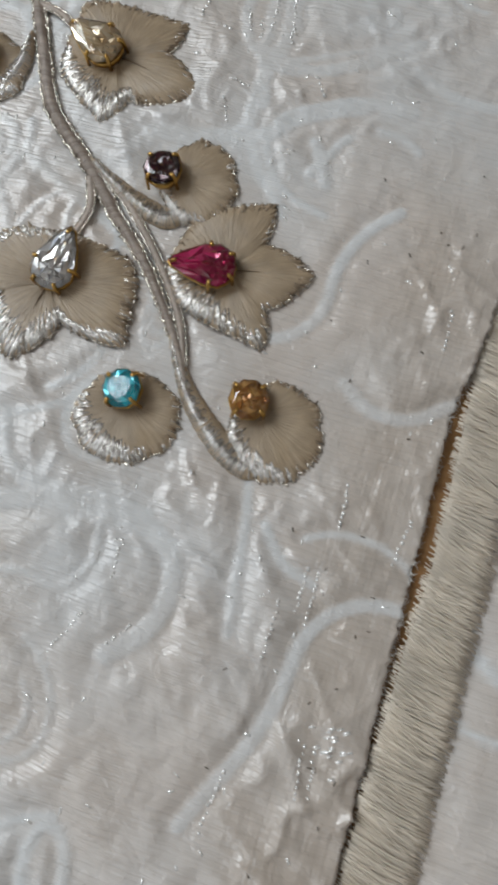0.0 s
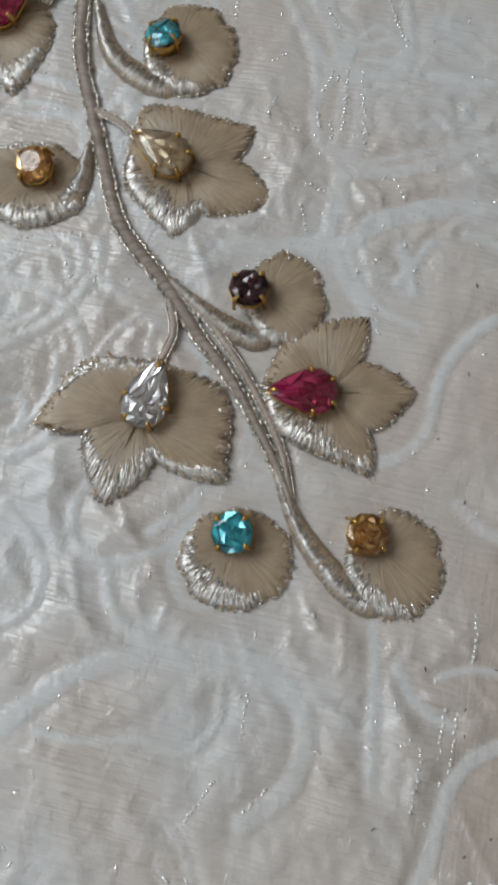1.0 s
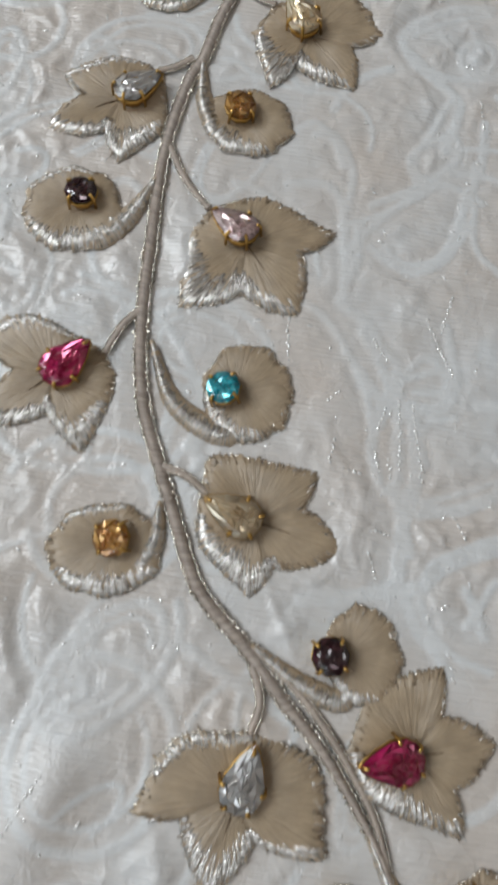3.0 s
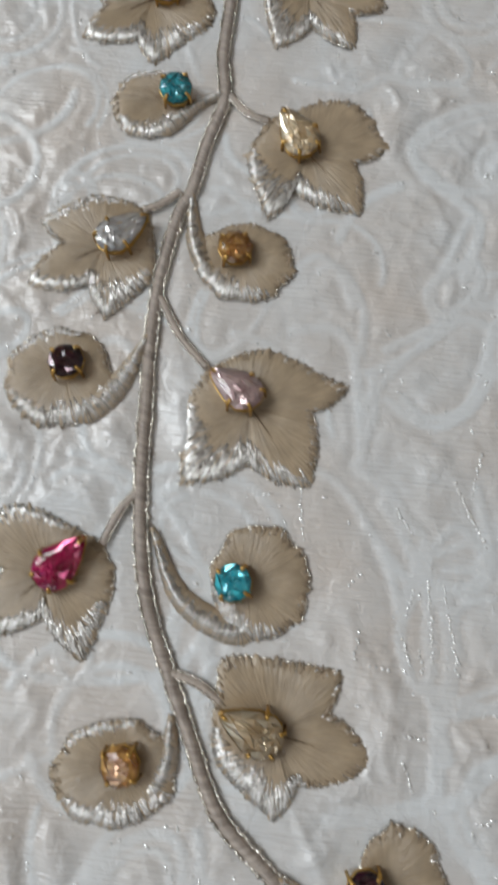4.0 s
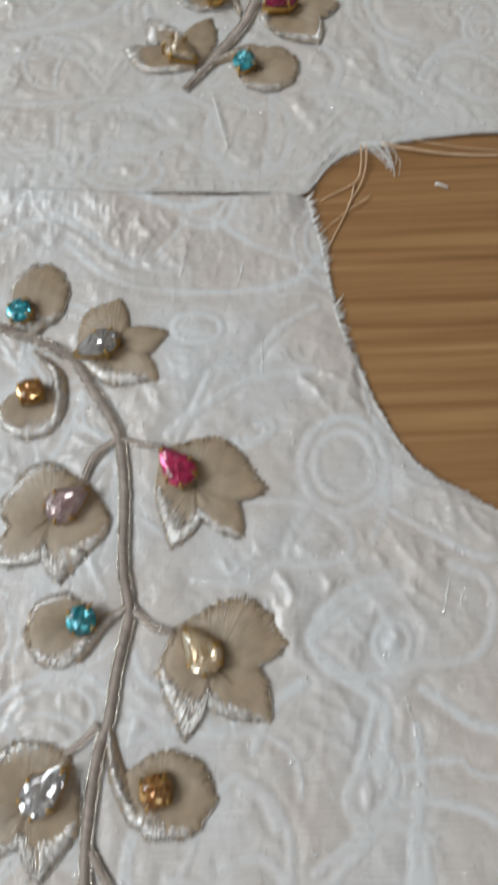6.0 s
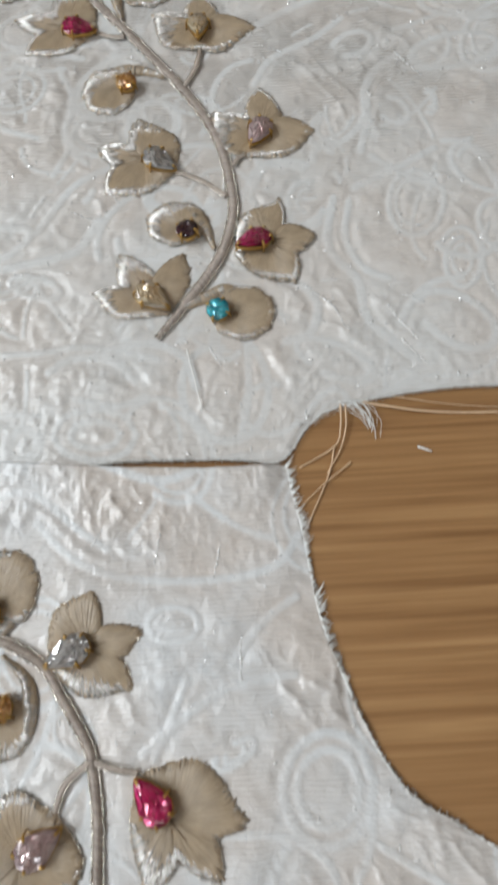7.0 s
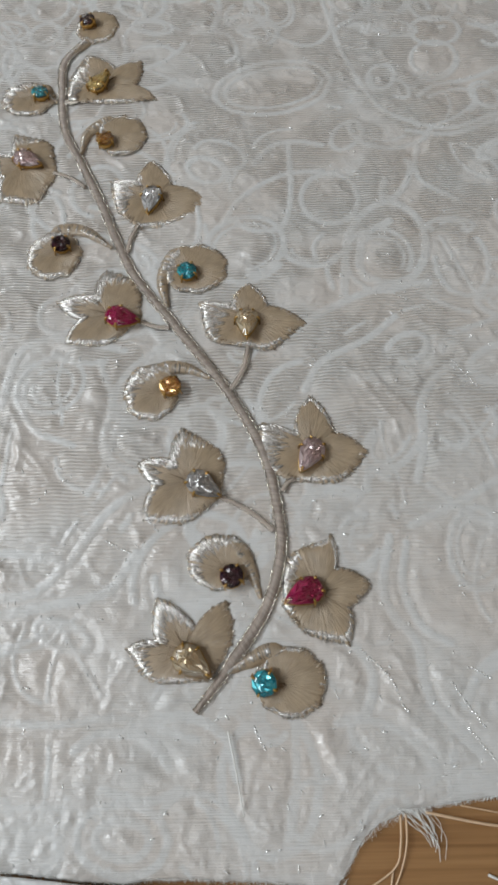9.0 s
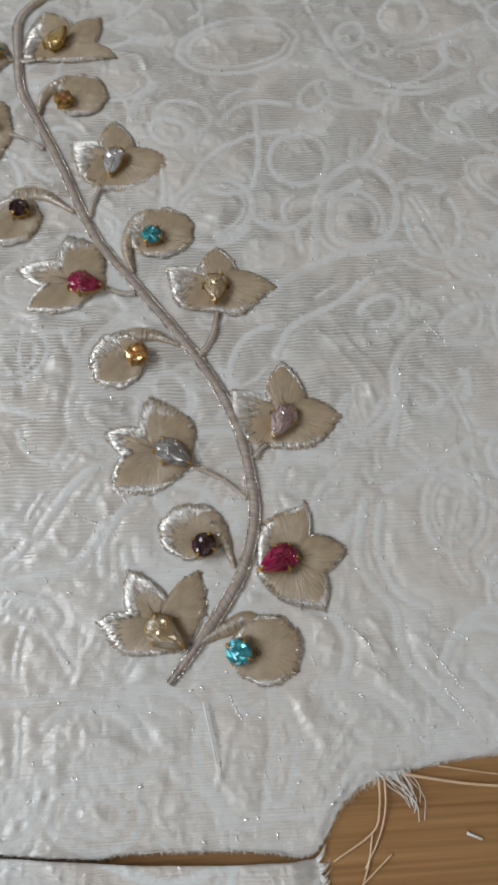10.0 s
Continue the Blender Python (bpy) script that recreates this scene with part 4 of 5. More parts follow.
def stone(colour, centre, direction, pear, group):
    base = cloth_z(*centre) + 0.35
    label = ("pear-cut %s glass stone in a gold claw setting" if pear else "round %s glass stone in a gold claw setting") % TONE[colour]
    ob = thing("rhinestone", label, "rhinestone", (centre[0] * MM, centre[1] * MM, base * MM), group)
    key = (colour, pear)
    if key not in STONE_MESHES:
        n = 14 if pear else 10
        if pear:
            ring = lambda k, z, t=0.0: pear_ring(3.75 * k, 7.6 * k, n, z, t)  # noqa: E731
        else:
            ring = lambda k, z, t=0.0: [(3.3 * k * MM * math.cos(2 * math.pi * (i + t) / n), 3.3 * k * MM * math.sin(2 * math.pi * (i + t) / n), z * MM) for i in range(n)]  # noqa: E731
        gem = facet_mesh("gem", [ring(1.0, 2.7), ring(1.02, 3.15), ring(0.82, 3.85, 0.5), ring(0.58, 4.2)], True, GLASS)
        foil = facet_mesh("foil", [ring(0.99, 3.0), ring(0.66, 2.75, 0.5), ring(0.34, 2.55), ring(0.04, 2.45, 0.5)], True, JEWELS[colour], 0.18)
        cup = [ring(0.72, 0.0), ring(0.94, 1.4), ring(1.03, 2.55), ring(0.99, 2.6), ring(0.7, 1.9)]
        v, f = [p for r in cup for p in r], [(a * n + k, a * n + (k + 1) % n, (a + 1) * n + (k + 1) % n, (a + 1) * n + k) for a in range(4) for k in range(n)]
        setting = mesh_of("setting", v, f + [tuple(range(n))[::-1]], GOLD)
        claws = []
        for a in ((35, 100, 260, 325) if pear else (45, 135, 225, 315)):
            a = radians(a)
            r = 3.75 if pear else 3.3
            claws.append(mesh_of("claw", *prong(r * math.cos(a), r * math.sin(a), a, 0.8, 3.6), GOLD))
        if pear:
            claws.append(mesh_of("claw", *prong(-6.9, 0, math.pi, 0.8, 3.4), GOLD))
        STONE_MESHES[key] = gem, foil, setting, claws
    gem, foil, setting, claws = STONE_MESHES[key]
    part("foil", foil, part("gem", gem, ob, "faceted %s glass" % TONE[colour]), "coloured foil backing")
    seat = part("setting", setting, ob, "gold metal cup")
    for c in claws:
        part("claw", c, seat)
    ob.rotation_euler = (radians(stitch.uniform(-9, 9)), radians(stitch.uniform(-9, 9)), direction)
    return ob


# ---- embroidered leaves ----


def bowed(a, b, amount, n):
    """Points from a towards b along an arc that bows to its right by amount of its length."""
    a, b = np.array(a, float), np.array(b, float)
    t = np.linspace(0, 1, n, endpoint=False)[:, None]
    d = b - a
    return a + d * t + np.array([d[1], -d[0]]) * amount * 4 * t * (1 - t)


def sheen_stitches(ob, rel, crown, arcs):
    """Satin sheen drawn as pale long and short stitches in from the rim, over arcs of (middle, half width, reach)."""
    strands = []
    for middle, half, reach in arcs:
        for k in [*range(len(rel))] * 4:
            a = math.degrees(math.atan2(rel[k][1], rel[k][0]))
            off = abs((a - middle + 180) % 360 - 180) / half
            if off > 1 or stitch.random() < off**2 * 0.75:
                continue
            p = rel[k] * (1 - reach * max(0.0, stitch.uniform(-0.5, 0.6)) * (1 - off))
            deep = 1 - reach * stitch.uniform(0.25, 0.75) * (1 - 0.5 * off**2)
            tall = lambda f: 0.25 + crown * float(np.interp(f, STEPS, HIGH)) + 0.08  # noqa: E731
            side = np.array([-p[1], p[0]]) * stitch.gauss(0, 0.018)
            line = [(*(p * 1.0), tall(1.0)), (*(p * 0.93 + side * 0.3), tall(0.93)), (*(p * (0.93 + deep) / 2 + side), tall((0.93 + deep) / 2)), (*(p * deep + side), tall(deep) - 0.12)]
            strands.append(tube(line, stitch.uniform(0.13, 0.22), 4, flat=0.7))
    # short stitches that bind the rim all round, uneven in length; pale where sheen is painted in, else taupe
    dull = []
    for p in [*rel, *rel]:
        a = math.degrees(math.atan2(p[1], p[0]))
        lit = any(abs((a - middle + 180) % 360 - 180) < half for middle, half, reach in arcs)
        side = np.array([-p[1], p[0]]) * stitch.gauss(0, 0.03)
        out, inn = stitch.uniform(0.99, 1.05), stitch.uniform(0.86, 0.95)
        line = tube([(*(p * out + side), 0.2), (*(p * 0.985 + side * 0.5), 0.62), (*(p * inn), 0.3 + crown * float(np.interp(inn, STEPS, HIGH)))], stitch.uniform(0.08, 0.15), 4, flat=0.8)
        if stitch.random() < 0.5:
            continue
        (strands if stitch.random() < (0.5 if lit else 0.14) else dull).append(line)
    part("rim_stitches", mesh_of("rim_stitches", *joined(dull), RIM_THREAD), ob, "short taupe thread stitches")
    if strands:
        part("sheen_stitches", mesh_of("sheen_stitches", *joined(strands), SHEEN_STITCH), ob, "silver-white stitches standing in for the sheen of the satin thread")


STEPS = (0.1, 0.25, 0.4, 0.55, 0.7, 0.82, 0.91, 0.97, 1.0, 1.01)
HIGH = (0.88, 0.92, 0.97, 1.0, 0.98, 0.90, 0.72, 0.45, 0.2, -0.15)


def leaf_parts(ob, centre, outline, crown, notches, arcs):
    """A padded satin-stitched leaf and its silver cord, round the stitch centre."""
    c = np.array(centre, float)
    line = spline(np.vstack([outline, outline[:1]]), 0.36)[:-1]
    n = len(line)
    rel = line - c
    ang = np.arctan2(rel[:, 1], rel[:, 0])
    dip = np.ones(n)
    for q in notches:
        k = math.atan2(q[1] - c[1], q[0] - c[0])
        off = np.abs((ang - k + math.pi) % (2 * math.pi) - math.pi)
        dip = np.minimum(dip, 0.6 + 0.4 * np.clip(off / 0.22, 0, 1))
    rng = np.random.default_rng(stitch.randrange(10**6))
    ends = 1 + rng.normal(0, 0.03, n)
    ridge = rng.normal(0, 0.032, n) + 0.02 * (-1.0) ** np.arange(n)
    verts = [(0, 0, crown * 0.62 * MM)]
    for s, h in zip(STEPS, HIGH):
        z = crown * h * (dip if 0.2 < s < 1 else 1) + (ridge if s > 0.2 else 0) + 0.25
        for k in range(n):
            r = rel[k] * s * (ends[k] if s > 0.9 else 1)
            verts.append((r[0] * MM, r[1] * MM, (z[k] if hasattr(z, "__len__") else z) * MM))
    faces = [(0, 1 + k, 1 + (k + 1) % n) for k in range(n)]
    for a in range(len(STEPS) - 1):
        for k in range(n):
            i, j = 1 + a * n + k, 1 + a * n + (k + 1) % n
            faces.append((i, i + n, j + n, j))
    part("leaf", mesh_of("leaf", verts, faces, LEAF), ob)
    cord = np.column_stack([rel * ((1.005 + 0.6 * (ends - 1))[:, None]), np.full(n, 0.30) + 0.06 * np.sin(np.arange(n) * 0.9)])
    part("edging", mesh_of("edging", *tube(cord, 0.24, 5, 0.5, closed=True), SILVER), ob, "twisted silver cord")
    sheen_stitches(ob, rel, crown, arcs)


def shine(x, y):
    """Arcs of painted sheen: south side of the lower spray, west side of the upper."""
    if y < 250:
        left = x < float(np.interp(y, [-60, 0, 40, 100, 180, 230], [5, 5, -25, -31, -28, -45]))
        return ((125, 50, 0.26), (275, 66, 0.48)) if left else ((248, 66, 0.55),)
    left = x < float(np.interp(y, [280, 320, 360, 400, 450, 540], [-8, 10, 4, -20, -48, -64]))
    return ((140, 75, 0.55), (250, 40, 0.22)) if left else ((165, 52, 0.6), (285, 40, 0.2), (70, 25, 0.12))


def ivy_leaf(colour, base, bow_a, tip_a, notch_a, tip_b, notch_b, tip_c, bow_c, stone_tip, stone_at):
    corners = np.array([base, bow_a, tip_a, notch_a, tip_b, notch_b, tip_c, bow_c], float)
    area = 0.5 * np.sum(corners[:, 0] * np.roll(corners[:, 1], -1) - np.roll(corners[:, 0], -1) * corners[:, 1])
    bow = 0.09 if area > 0 else -0.09
    side_a = spline([base, bow_a, tip_a], 0.6)[:-1]
    side_c = spline([tip_c, bow_c, base], 0.6)[:-1]
    rim = np.vstack([side_a, bowed(tip_a, notch_a, bow, 8), bowed(notch_a, tip_b, bow, 10), bowed(tip_b, notch_b, bow, 10), bowed(notch_b, tip_c, bow, 8), side_c])
    centre = 0.55 * np.array(stone_at) + 0.45 * corners[[0, 2, 3, 5, 6]].mean(0)
    z = cloth_z(*centre)
    group = "leaves of the lower spray" if base[1] < 250 else "leaves of the upper spray"
    ob = thing("ivy_leaf", "three-lobed taupe satin-stitch ivy leaf edged with silver cord", "embroidered leaf", (centre[0] * MM, centre[1] * MM, z * MM), group)
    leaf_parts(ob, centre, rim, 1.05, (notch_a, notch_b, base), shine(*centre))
    # short tying thread towards the middle tip
    tip = (np.array(tip_b) - centre) * 0.42
    vein = spline([(0, 0, 1.05), (tip[0] * 0.5, tip[1] * 0.5, 1.36), (tip[0], tip[1], 1.15)], 0.5)
    part("vein", mesh_of("vein", *tube(vein, 0.19, 4, 0.25, taper=0.6), TIE), ob, "short dark bronze tying thread")
    d = np.array(stone_at) - np.array(stone_tip)
    stone(colour, stone_at, math.atan2(d[1], d[0]), True, "stones of the lower spray" if base[1] < 250 else "stones of the upper spray")


def petal(colour, centre, rx, ry, turn, stone_at, tail):
    c, s = math.cos(radians(turn)), math.sin(radians(turn))
    ry = min(ry, 9.6)
    a = np.linspace(0, 2 * math.pi, 64, endpoint=False)
    k = 1 + 0.025 * np.sin(a * 7 + centre[0]) + 0.02 * np.sin(a * 11 + centre[1])
    rim = np.stack([centre[0] + k * (rx * np.cos(a) * c - ry * np.sin(a) * s), centre[1] + k * (rx * np.cos(a) * s + ry * np.sin(a) * c)], 1)
    hub = np.array(centre) + 0.55 * (np.array(stone_at) - np.array(centre))
    low = centre[1] < 250
    z = cloth_z(*hub)
    ob = thing("petal", "rounded taupe satin-stitch petal with a curling tail and silver edge" if tail else "rounded taupe satin-stitch petal with a silver edge", "embroidered petal", (hub[0] * MM, hub[1] * MM, z * MM), "petals of the lower spray" if low else "petals of the upper spray")
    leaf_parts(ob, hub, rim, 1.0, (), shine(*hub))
    if tail:
        line = spline([*tail, (0.6 * tail[-1][0] + 0.4 * centre[0], 0.6 * tail[-1][1] + 0.4 * centre[1])], 0.34)
        n = len(line)
        d = np.gradient(line, axis=0)
        d /= np.linalg.norm(d, axis=1)[:, None]
        nrm = np.stack([-d[:, 1], d[:, 0]], 1)
        verts, faces = [], []
        for i in range(n):
            u = i / (n - 1)
            w = (0.5 + 0.36 * min(rx, ry) * u**0.9) * math.sqrt(max(0.02, 1 - u**5))
            jag = stitch.gauss(0, 0.07)
            for q, h in ((-1.0, 0.0), (-0.93, 0.45), (-0.55, 1.05), (0, 1.3), (0.55, 1.05), (0.93, 0.45), (1.0, 0.0)):
                p = line[i] - hub + nrm[i] * q * (w + jag)
                verts.append((p[0] * MM, p[1] * MM, (0.2 + h * (0.8 + 0.25 * u) * (1 - 0.55 * u**4) + 0.03 * (-1) ** i) * MM))
        for i in range(n - 1):
            for j in range(6):
                faces.append((i * 7 + j, (i + 1) * 7 + j, (i + 1) * 7 + j + 1, i * 7 + j + 1))
        faces = [f[::-1] for f in faces]
        part("tail", mesh_of("tail", verts, faces, LEAF), ob)
        # the tail's sheen, drawn as pale stitches along its south side (lower) and west side (upper)
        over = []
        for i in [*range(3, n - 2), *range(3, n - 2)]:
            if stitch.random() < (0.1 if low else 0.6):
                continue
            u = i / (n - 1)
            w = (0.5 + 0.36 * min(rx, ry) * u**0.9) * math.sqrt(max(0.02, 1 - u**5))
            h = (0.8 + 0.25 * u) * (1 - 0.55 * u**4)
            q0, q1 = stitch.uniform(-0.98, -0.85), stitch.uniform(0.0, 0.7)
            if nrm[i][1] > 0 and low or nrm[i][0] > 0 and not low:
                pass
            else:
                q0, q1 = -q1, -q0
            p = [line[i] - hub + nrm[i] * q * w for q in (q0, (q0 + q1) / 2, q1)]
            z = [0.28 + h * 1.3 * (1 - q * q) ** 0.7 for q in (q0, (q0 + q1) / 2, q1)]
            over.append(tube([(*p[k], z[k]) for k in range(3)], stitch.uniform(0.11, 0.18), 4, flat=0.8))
        part("sheen_stitches", mesh_of("sheen_stitches", *joined(over), SHEEN_STITCH), ob, "silver-white stitches standing in for the sheen of the satin thread")
    stone(colour, stone_at, radians(15), False, "stones of the lower spray" if low else "stones of the upper spray")
    return ob


def stem(points, width, grow, twigs, label):
    line = spline(points, 0.4)
    mid = points[len(points) // 2]
    ob = thing("stem", label, "embroidered stem", (mid[0] * MM, mid[1] * MM, cloth_z(*mid) * MM))
    n = len(line)
    base = cloth_z(*mid)
    ground = relief(line[:, 0], line[:, 1])[0] + 0.2 - base
    ground = np.convolve(np.pad(ground, 7, mode="edge"), np.ones(15) / 15, "valid")
    line = line - np.array(mid)
    d = np.gradient(line, axis=0)
    d /= np.linalg.norm(d, axis=1)[:, None]
    nrm = np.stack([-d[:, 1], d[:, 0]], 1)
    verts, faces = [], []
    for i in range(n):
        w = width * (0.4 + 0.6 * min(1, i / grow)) / 2
        jag = stitch.gauss(0, 0.1)
        g = ground[i]
        for q, h in ((-1, -0.2), (-0.9, 0.4), (-0.5, 0.8), (0, 1.0), (0.5, 0.8), (0.9, 0.4), (1, -0.2)):
            p = line[i] + nrm[i] * q * (w + jag)
            verts.append((p[0] * MM, p[1] * MM, (g + 0.2 + h + 0.07 * (-1) ** i + stitch.gauss(0, 0.04)) * MM))
    for i in range(n - 1):
        for j in range(6):
            faces.append((i * 7 + j + 1, (i + 1) * 7 + j + 1, (i + 1) * 7 + j, i * 7 + j))
    part("stalk", mesh_of("stalk", verts, faces, STEM), ob, "cross-stitched taupe stalk")
    cross = []
    for i in range(2, n - 4):
        w = width * (0.4 + 0.6 * min(1, i / grow)) / 2 * stitch.uniform(0.95, 1.1)
        k = min(n - 1, i + 3)
        a, b, m = line[i] - nrm[i] * w, line[k] + nrm[k] * w, (line[i] + line[k]) / 2
        g = ground[i]
        cross.append(tube([(*a, g + 0.3), (*((a + m) / 2), g + 1.05), (*m, g + 1.36), (*((b + m) / 2), g + 1.05), (*b, g + 0.3)], stitch.uniform(0.16, 0.24), 4, flat=0.8))
    part("stitches", mesh_of("stitches", *joined(cross), STEM_THREAD), ob, "slanting taupe thread stitches")
    for sgn in (-1, 1):
        wide = width * (0.4 + 0.6 * np.minimum(1, np.arange(n) / grow)) / 2
        shake = np.array([stitch.gauss(0, 0.13) for _ in range(n)])
        cord = np.column_stack([line + nrm * (sgn * (wide + 0.08) + shake)[:, None], ground + 0.42 + 1.2 * np.abs(np.roll(shake, 3))])
        part("edging", mesh_of("edging", *tube(cord, 0.29, 5, 0.7), SILVER), ob, "twisted silver cord")
    for tw in twigs:
        p = spline([(x - mid[0], y - mid[1], cloth_z(x, y) - base + 0.6) for x, y in tw], 0.4)
        part("twig", mesh_of("twig", *tube(p, 0.82, 7, 0.12, 0.75, taper=0.3), STEM), ob)
        d = np.gradient(p, axis=0)
        d /= np.linalg.norm(d, axis=1)[:, None]
        for sgn in (-1, 1):
            gleam = p + sgn * 0.7 * np.column_stack([-d[:, 1], d[:, 0], 0 * d[:, 0]]) + np.array([0, 0, 0.12])
            part("edging", mesh_of("edging", *tube(gleam, 0.24, 5, 0.6, taper=0.3), SILVER), ob, "twisted silver cord")
    return ob


# ---- the two sprays ----
stem(LOWER_STEM, 2.3, 100, (
    [(2.7, 1.4), (11.6, -4.7), (20.5, -13.5), (26.9, -22.0), (30.2, -29.5)],
    [(3.1, -1.6), (5.3, -7.2), (4.5, -12.4)],
    [(-19.1, 29.9), (-14.4, 28.8), (-10.1, 26.3)],
    [(-29.1, 60.1), (-32.2, 55.6), (-34.3, 49.6)],
    [(-31.0, 96.7), (-26.3, 89.7), (-20.3, 83.9)],
    [(-30.2, 119.1), (-33.7, 115.9), (-36.8, 114.0)],
    [(-23.2, 141.6), (-19.5, 138.1), (-14.8, 136.6)],
    [(-27.0, 180.3), (-22.5, 178.8), (-17.3, 177.8)],
    [(-28.3, 180.4), (-33.4, 176.4), (-35.6, 170.9)],
), "long winding taupe satin-stitch stem edged with silver cord")
stem(UPPER_STEM, 2.75, 40, (
    [(9.3, 330.2), (2.3, 336.0), (-5.6, 340.3)],
    [(12.1, 341.5), (13.8, 344.0), (15.8, 345.1)],
    [(-2.4, 374.1), (1.5, 380.8), (3.4, 389.3)],
    [(-21.7, 396.6), (-26.2, 397.2), (-30.8, 399.0)],
    [(-36.9, 427.0), (-35.9, 433.0), (-33.6, 437.7)],
    [(-53.7, 456.1), (-59.1, 460.2), (-65.5, 463.0)],
    [(-64.8, 498.5), (-62.6, 498.1), (-59.4, 498.3)],
), "curving taupe satin-stitch stem ending in a point near the cut edge")
ivy_leaf("ruby", (21.4, -13.2), (24.6, -2.5), (35.8, 3.3), (36.5, -4.6), (46.2, -7.7), (40.2, -15.9), (41.5, -22.8), (26.6, -19.7), (21.2, -14.2), (29.7, -12.1))
ivy_leaf("crystal", (4.5, -12.4), (16.2, -15.5), (19.6, -28.9), (7.9, -28.4), (1.6, -36.9), (-4.6, -26.8), (-12.5, -27.1), (-7.5, -15.4), (5.4, -12.5), (4.3, -20.2))
ivy_leaf("champagne", (-11.2, 27.0), (-9.2, 33.6), (9.3, 33.7), (7.8, 26.6), (16.0, 20.0), (3.8, 15.1), (0.5, 9.3), (-9.9, 17.4), (-10.9, 25.8), (-3.1, 23.0))
ivy_leaf("ruby", (-34.3, 49.6), (-49.8, 54.7), (-58.9, 49.7), (-50.8, 43.3), (-53.9, 32.1), (-42.3, 36.1), (-34.2, 30.1), (-31.3, 42.9), (-36.6, 51.3), (-41.4, 44.9))
ivy_leaf("pink", (-20.3, 83.9), (-9.6, 88.6), (6.2, 83.2), (0.0, 77.8), (0.4, 64.0), (-10.7, 67.0), (-22.0, 62.1), (-23.4, 75.1), (-19.2, 82.5), (-12.9, 79.0))
ivy_leaf("crystal", (-36.0, 114.6), (-46.9, 116.3), (-56.6, 109.9), (-51.5, 105.7), (-56.7, 96.4), (-45.0, 97.7), (-40.6, 91.3), (-33.2, 101.6), (-35.9, 111.2), (-40.8, 106.7))
ivy_leaf("champagne", (-14.9, 137.2), (0.2, 143.4), (10.2, 134.2), (3.1, 129.4), (5.2, 118.8), (-8.2, 121.9), (-12.8, 115.7), (-17.9, 127.8), (-12.2, 138.1), (-7.7, 131.8))
ivy_leaf("ruby", (-17.3, 177.4), (-3.3, 179.4), (6.6, 167.1), (-0.3, 164.5), (0.2, 156.1), (-8.4, 160.6), (-15.5, 154.6), (-19.0, 166.6), (-17.0, 176.6), (-12.6, 171.2))
ivy_leaf("pink", (-35.3, 170.7), (-46.1, 175.2), (-54.9, 166.4), (-52.1, 160.4), (-55.2, 152.4), (-44.1, 153.0), (-40.0, 147.7), (-29.2, 160.2), (-34.9, 167.9), (-39.8, 164.6))
ivy_leaf("crystal", (-38.9, 201.6), (-37.6, 213.2), (-28.7, 218.1), (-26.1, 209.5), (-16.6, 208.0), (-21.4, 202.0), (-18.6, 195.0), (-30.3, 194.3), (-36.0, 202.1), (-31.9, 204.2))
ivy_leaf("champagne", (-8.3, 292.2), (-2.5, 302.2), (-3.9, 311.5), (-12.3, 305.3), (-22.5, 312.6), (-22.6, 302.0), (-30.2, 300.1), (-22.9, 292.2), (-8.3, 293.2), (-14.1, 297.6))
ivy_leaf("ruby", (10.8, 309.8), (12.8, 322.3), (25.1, 328.3), (25.7, 319.8), (34.5, 315.5), (28.7, 309.4), (27.6, 300.2), (17.1, 303.0), (10.9, 309.8), (17.9, 313.2))
ivy_leaf("crystal", (-5.6, 340.3), (-5.2, 353.1), (-17.0, 361.4), (-20.4, 352.2), (-29.4, 351.0), (-25.0, 344.1), (-27.0, 333.9), (-15.1, 333.2), (-5.7, 340.3), (-11.8, 344.2))
ivy_leaf("pink", (14.6, 344.8), (6.7, 350.2), (6.2, 362.3), (16.2, 359.7), (21.8, 371.2), (28.2, 359.4), (37.6, 352.9), (28.4, 344.5), (16.1, 344.7), (21.0, 353.1))
ivy_leaf("champagne", (3.4, 389.3), (-8.7, 392.5), (-12.4, 406.0), (-2.7, 404.2), (3.9, 413.2), (10.1, 404.3), (21.6, 397.5), (10.5, 388.5), (2.9, 389.0), (3.1, 397.6))
ivy_leaf("ruby", (-30.9, 401.1), (-33.4, 414.3), (-43.5, 419.6), (-47.1, 410.3), (-58.9, 407.3), (-50.9, 400.6), (-54.6, 391.9), (-41.2, 391.6), (-31.5, 398.7), (-38.4, 400.2))
ivy_leaf("crystal", (-33.6, 437.7), (-41.4, 445.9), (-44.8, 458.9), (-35.7, 458.1), (-30.0, 468.1), (-22.5, 456.4), (-9.7, 449.0), (-21.0, 438.6), (-31.1, 437.4), (-28.8, 449.7))
ivy_leaf("pink", (-64.5, 463.0), (-69.1, 477.7), (-82.2, 482.1), (-81.5, 471.7), (-91.9, 472.1), (-83.6, 461.0), (-83.2, 450.5), (-70.8, 450.1), (-65.2, 463.3), (-76.2, 468.2))
ivy_leaf("gold", (-63.8, 499.1), (-63.2, 512.3), (-58.2, 524.0), (-46.4, 516.5), (-36.6, 520.0), (-38.1, 506.7), (-30.2, 498.8), (-46.3, 497.3), (-46.6, 512.3), (-52.1, 504.8))
petal("amber", (48.1, -35.4), 7.6, 8.3, 14, (42.3, -32.1), [(26.4, -24.9), (32.5, -33.5), (40.1, -40.0), (45.9, -42.4)])
petal("cyan", (24.0, -40.4), 8.7, 7.6, 14, (23.0, -36.4), [])
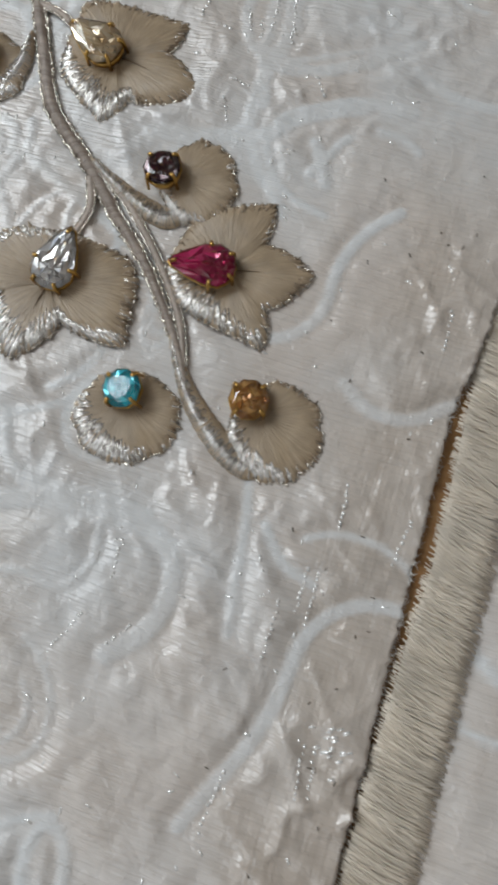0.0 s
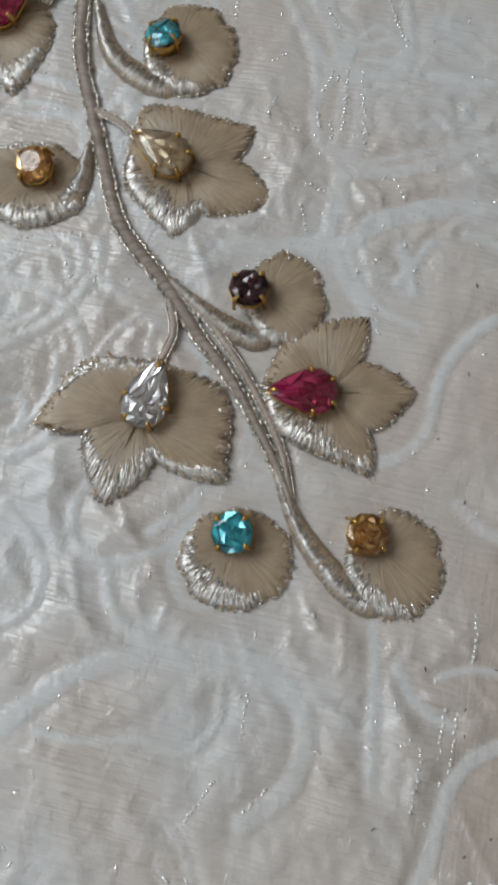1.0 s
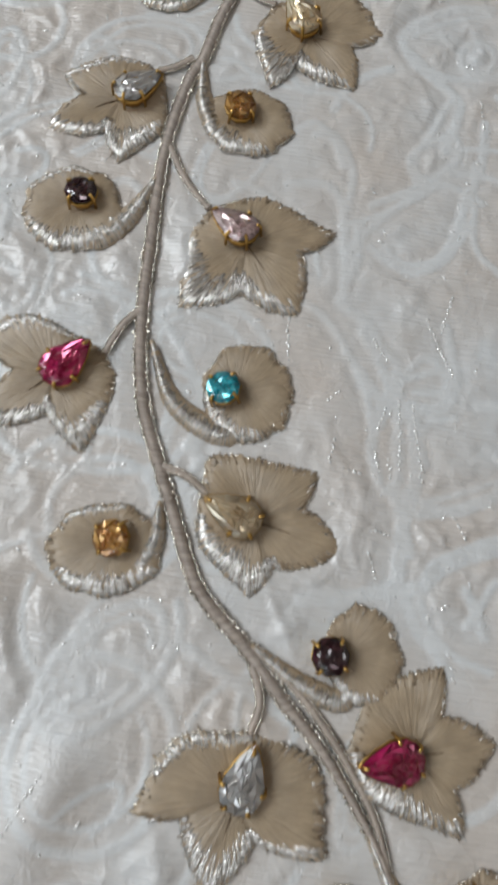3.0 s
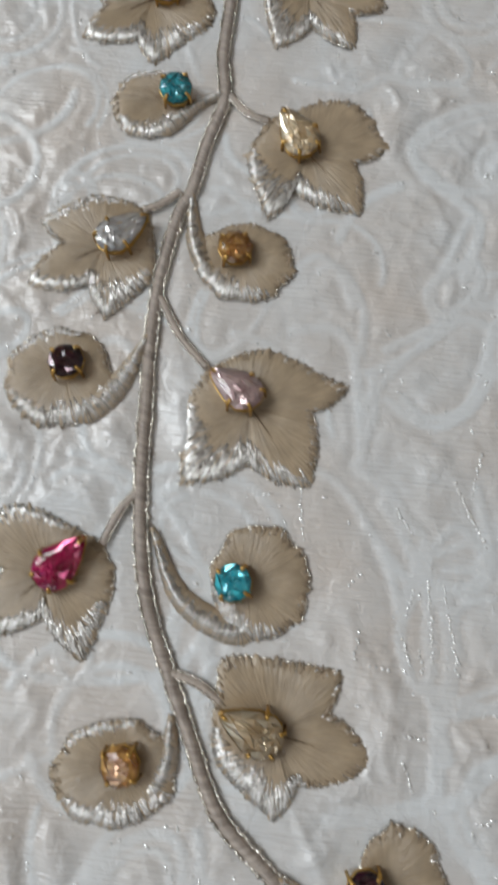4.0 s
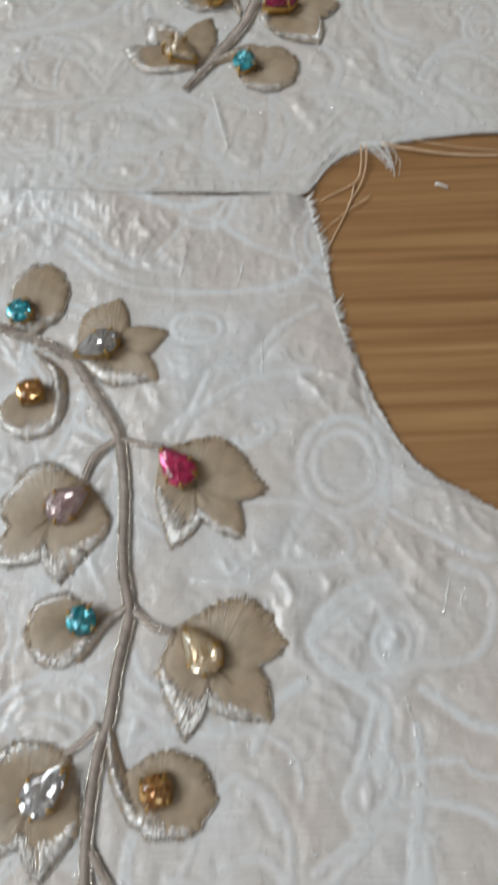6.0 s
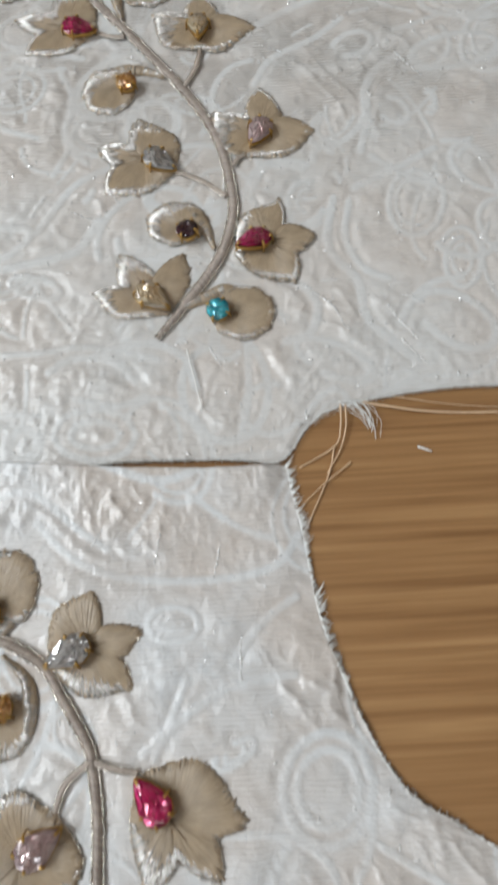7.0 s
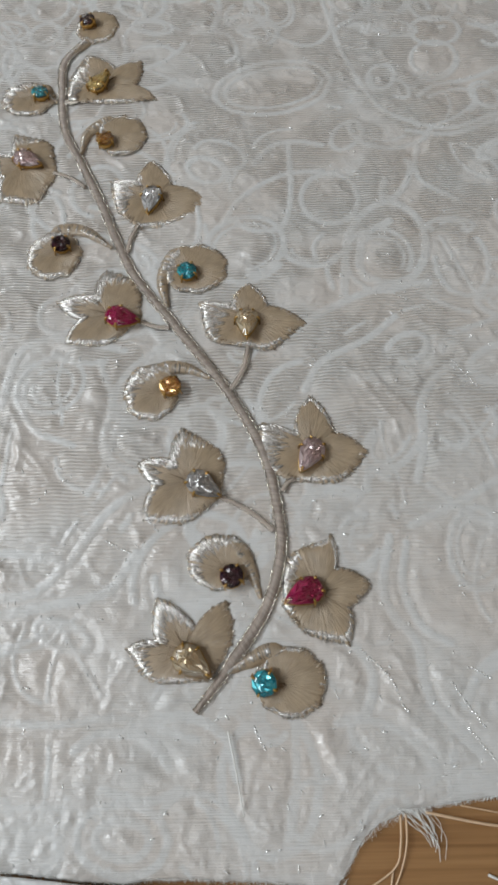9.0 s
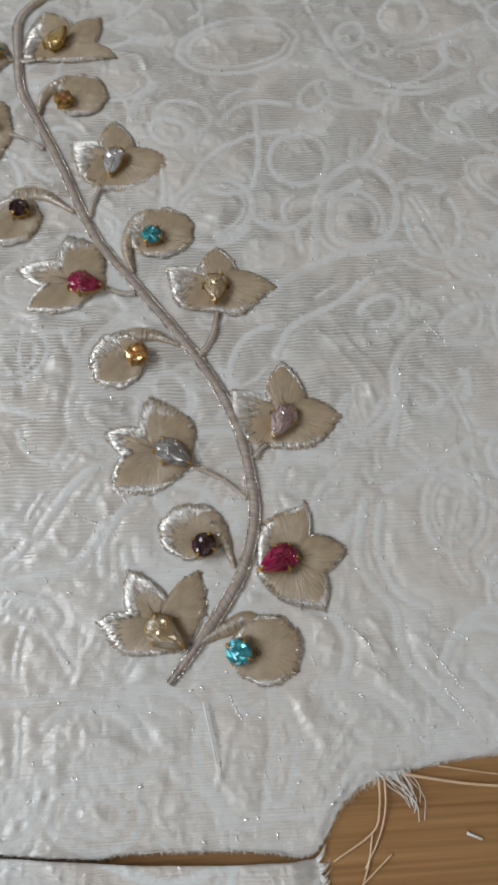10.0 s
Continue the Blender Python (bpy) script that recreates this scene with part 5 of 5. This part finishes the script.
petal("maroon", (21.9, 3.0), 6.6, 8.2, 14, (15.9, 2.1), [(2.2, 1.7), (11.7, -3.2), (18.9, -5.0)])
petal("cyan", (-6.0, 46.6), 8.5, 10.9, 11, (-10.1, 45.7), [(-26.0, 53.6), (-19.2, 42.2), (-8.8, 37.7)])
petal("amber", (-26.1, 13.4), 10.2, 8.0, 10, (-24.7, 15.8), [(-18.1, 23.5), (-17.8, 17.0), (-19.8, 11.4)])
petal("maroon", (-47.6, 79.0), 9.7, 9.4, 11, (-45.8, 81.0), [(-32.2, 89.0), (-36.2, 79.1), (-41.4, 73.2)])
petal("amber", (-15.9, 105.8), 9.3, 7.9, 4, (-18.1, 107.2), [(-28.0, 119.2), (-26.0, 109.5), (-21.5, 102.6)])
petal("cyan", (-39.5, 137.9), 7.2, 7.6, 4, (-34.1, 140.1), [(-24.4, 142.3), (-30.4, 138.5), (-35.5, 133.1)])
petal("cyan", (-49.4, 219.6), 7.5, 9.2, -1, (-52.7, 214.0), [(-51.3, 207.9), (-48.8, 211.7)])
petal("amber", (-49.4, 188.2), 7.6, 6.9, -1, (-49.0, 192.3), [(-49.7, 204.1), (-43.3, 197.4), (-43.4, 187.3)])
bare_petal = petal("cyan", (12.2, 291.4), 8.8, 8.3, -1, (5.7, 291.7), [(-5.0, 293.4), (1.5, 296.4), (8.1, 298.6)])
petal("maroon", (-5.6, 322.0), 8.9, 7.4, -1, (-2.2, 317.4), [(5.2, 312.0), (2.3, 320.3), (-1.7, 325.7)])
petal("amber", (-26.6, 374.3), 8.3, 9.4, -1, (-20.3, 374.9), [(-8.6, 378.4), (-16.0, 382.1), (-23.0, 382.3)])
petal("cyan", (-13.9, 419.4), 10.7, 10.0, -2, (-16.3, 416.5), [(-22.4, 404.0), (-24.5, 415.0), (-20.6, 425.2)])
petal("maroon", (-61.8, 426.6), 9.0, 10.9, -2, (-59.3, 429.2), [(-42.2, 428.9), (-52.0, 436.4), (-60.8, 437.2)])
petal("amber", (-42.1, 480.8), 9.1, 10.1, -2, (-47.7, 476.1), [(-56.4, 471.5), (-54.7, 481.8), (-47.8, 488.2)])
petal("cyan", (-79.2, 501.4), 10.2, 8.8, -2, (-74.2, 501.0), [(-67.5, 498.4), (-77.7, 507.9), (-84.9, 503.5)])
petal("maroon", (-55.6, 541.1), 8.3, 13.4, -3, (-58.8, 541.3), [(-66.0, 523.4), (-59.9, 531.4)])
# a dark stitched knot on the petal beside the cut edge
knot = loop(10.1 - 1000 * bare_petal.location[0], 290.5 - 1000 * bare_petal.location[1], 0.55, 0.5, 0.0, 2.2)
part("knot", mesh_of("knot", *tube([(x, y, 1.15 + 0.15 * (k % 3)) for k, (x, y) in enumerate(knot)], 0.3, 5, 0.2), TIE), bare_petal, "small dark bronze knot")
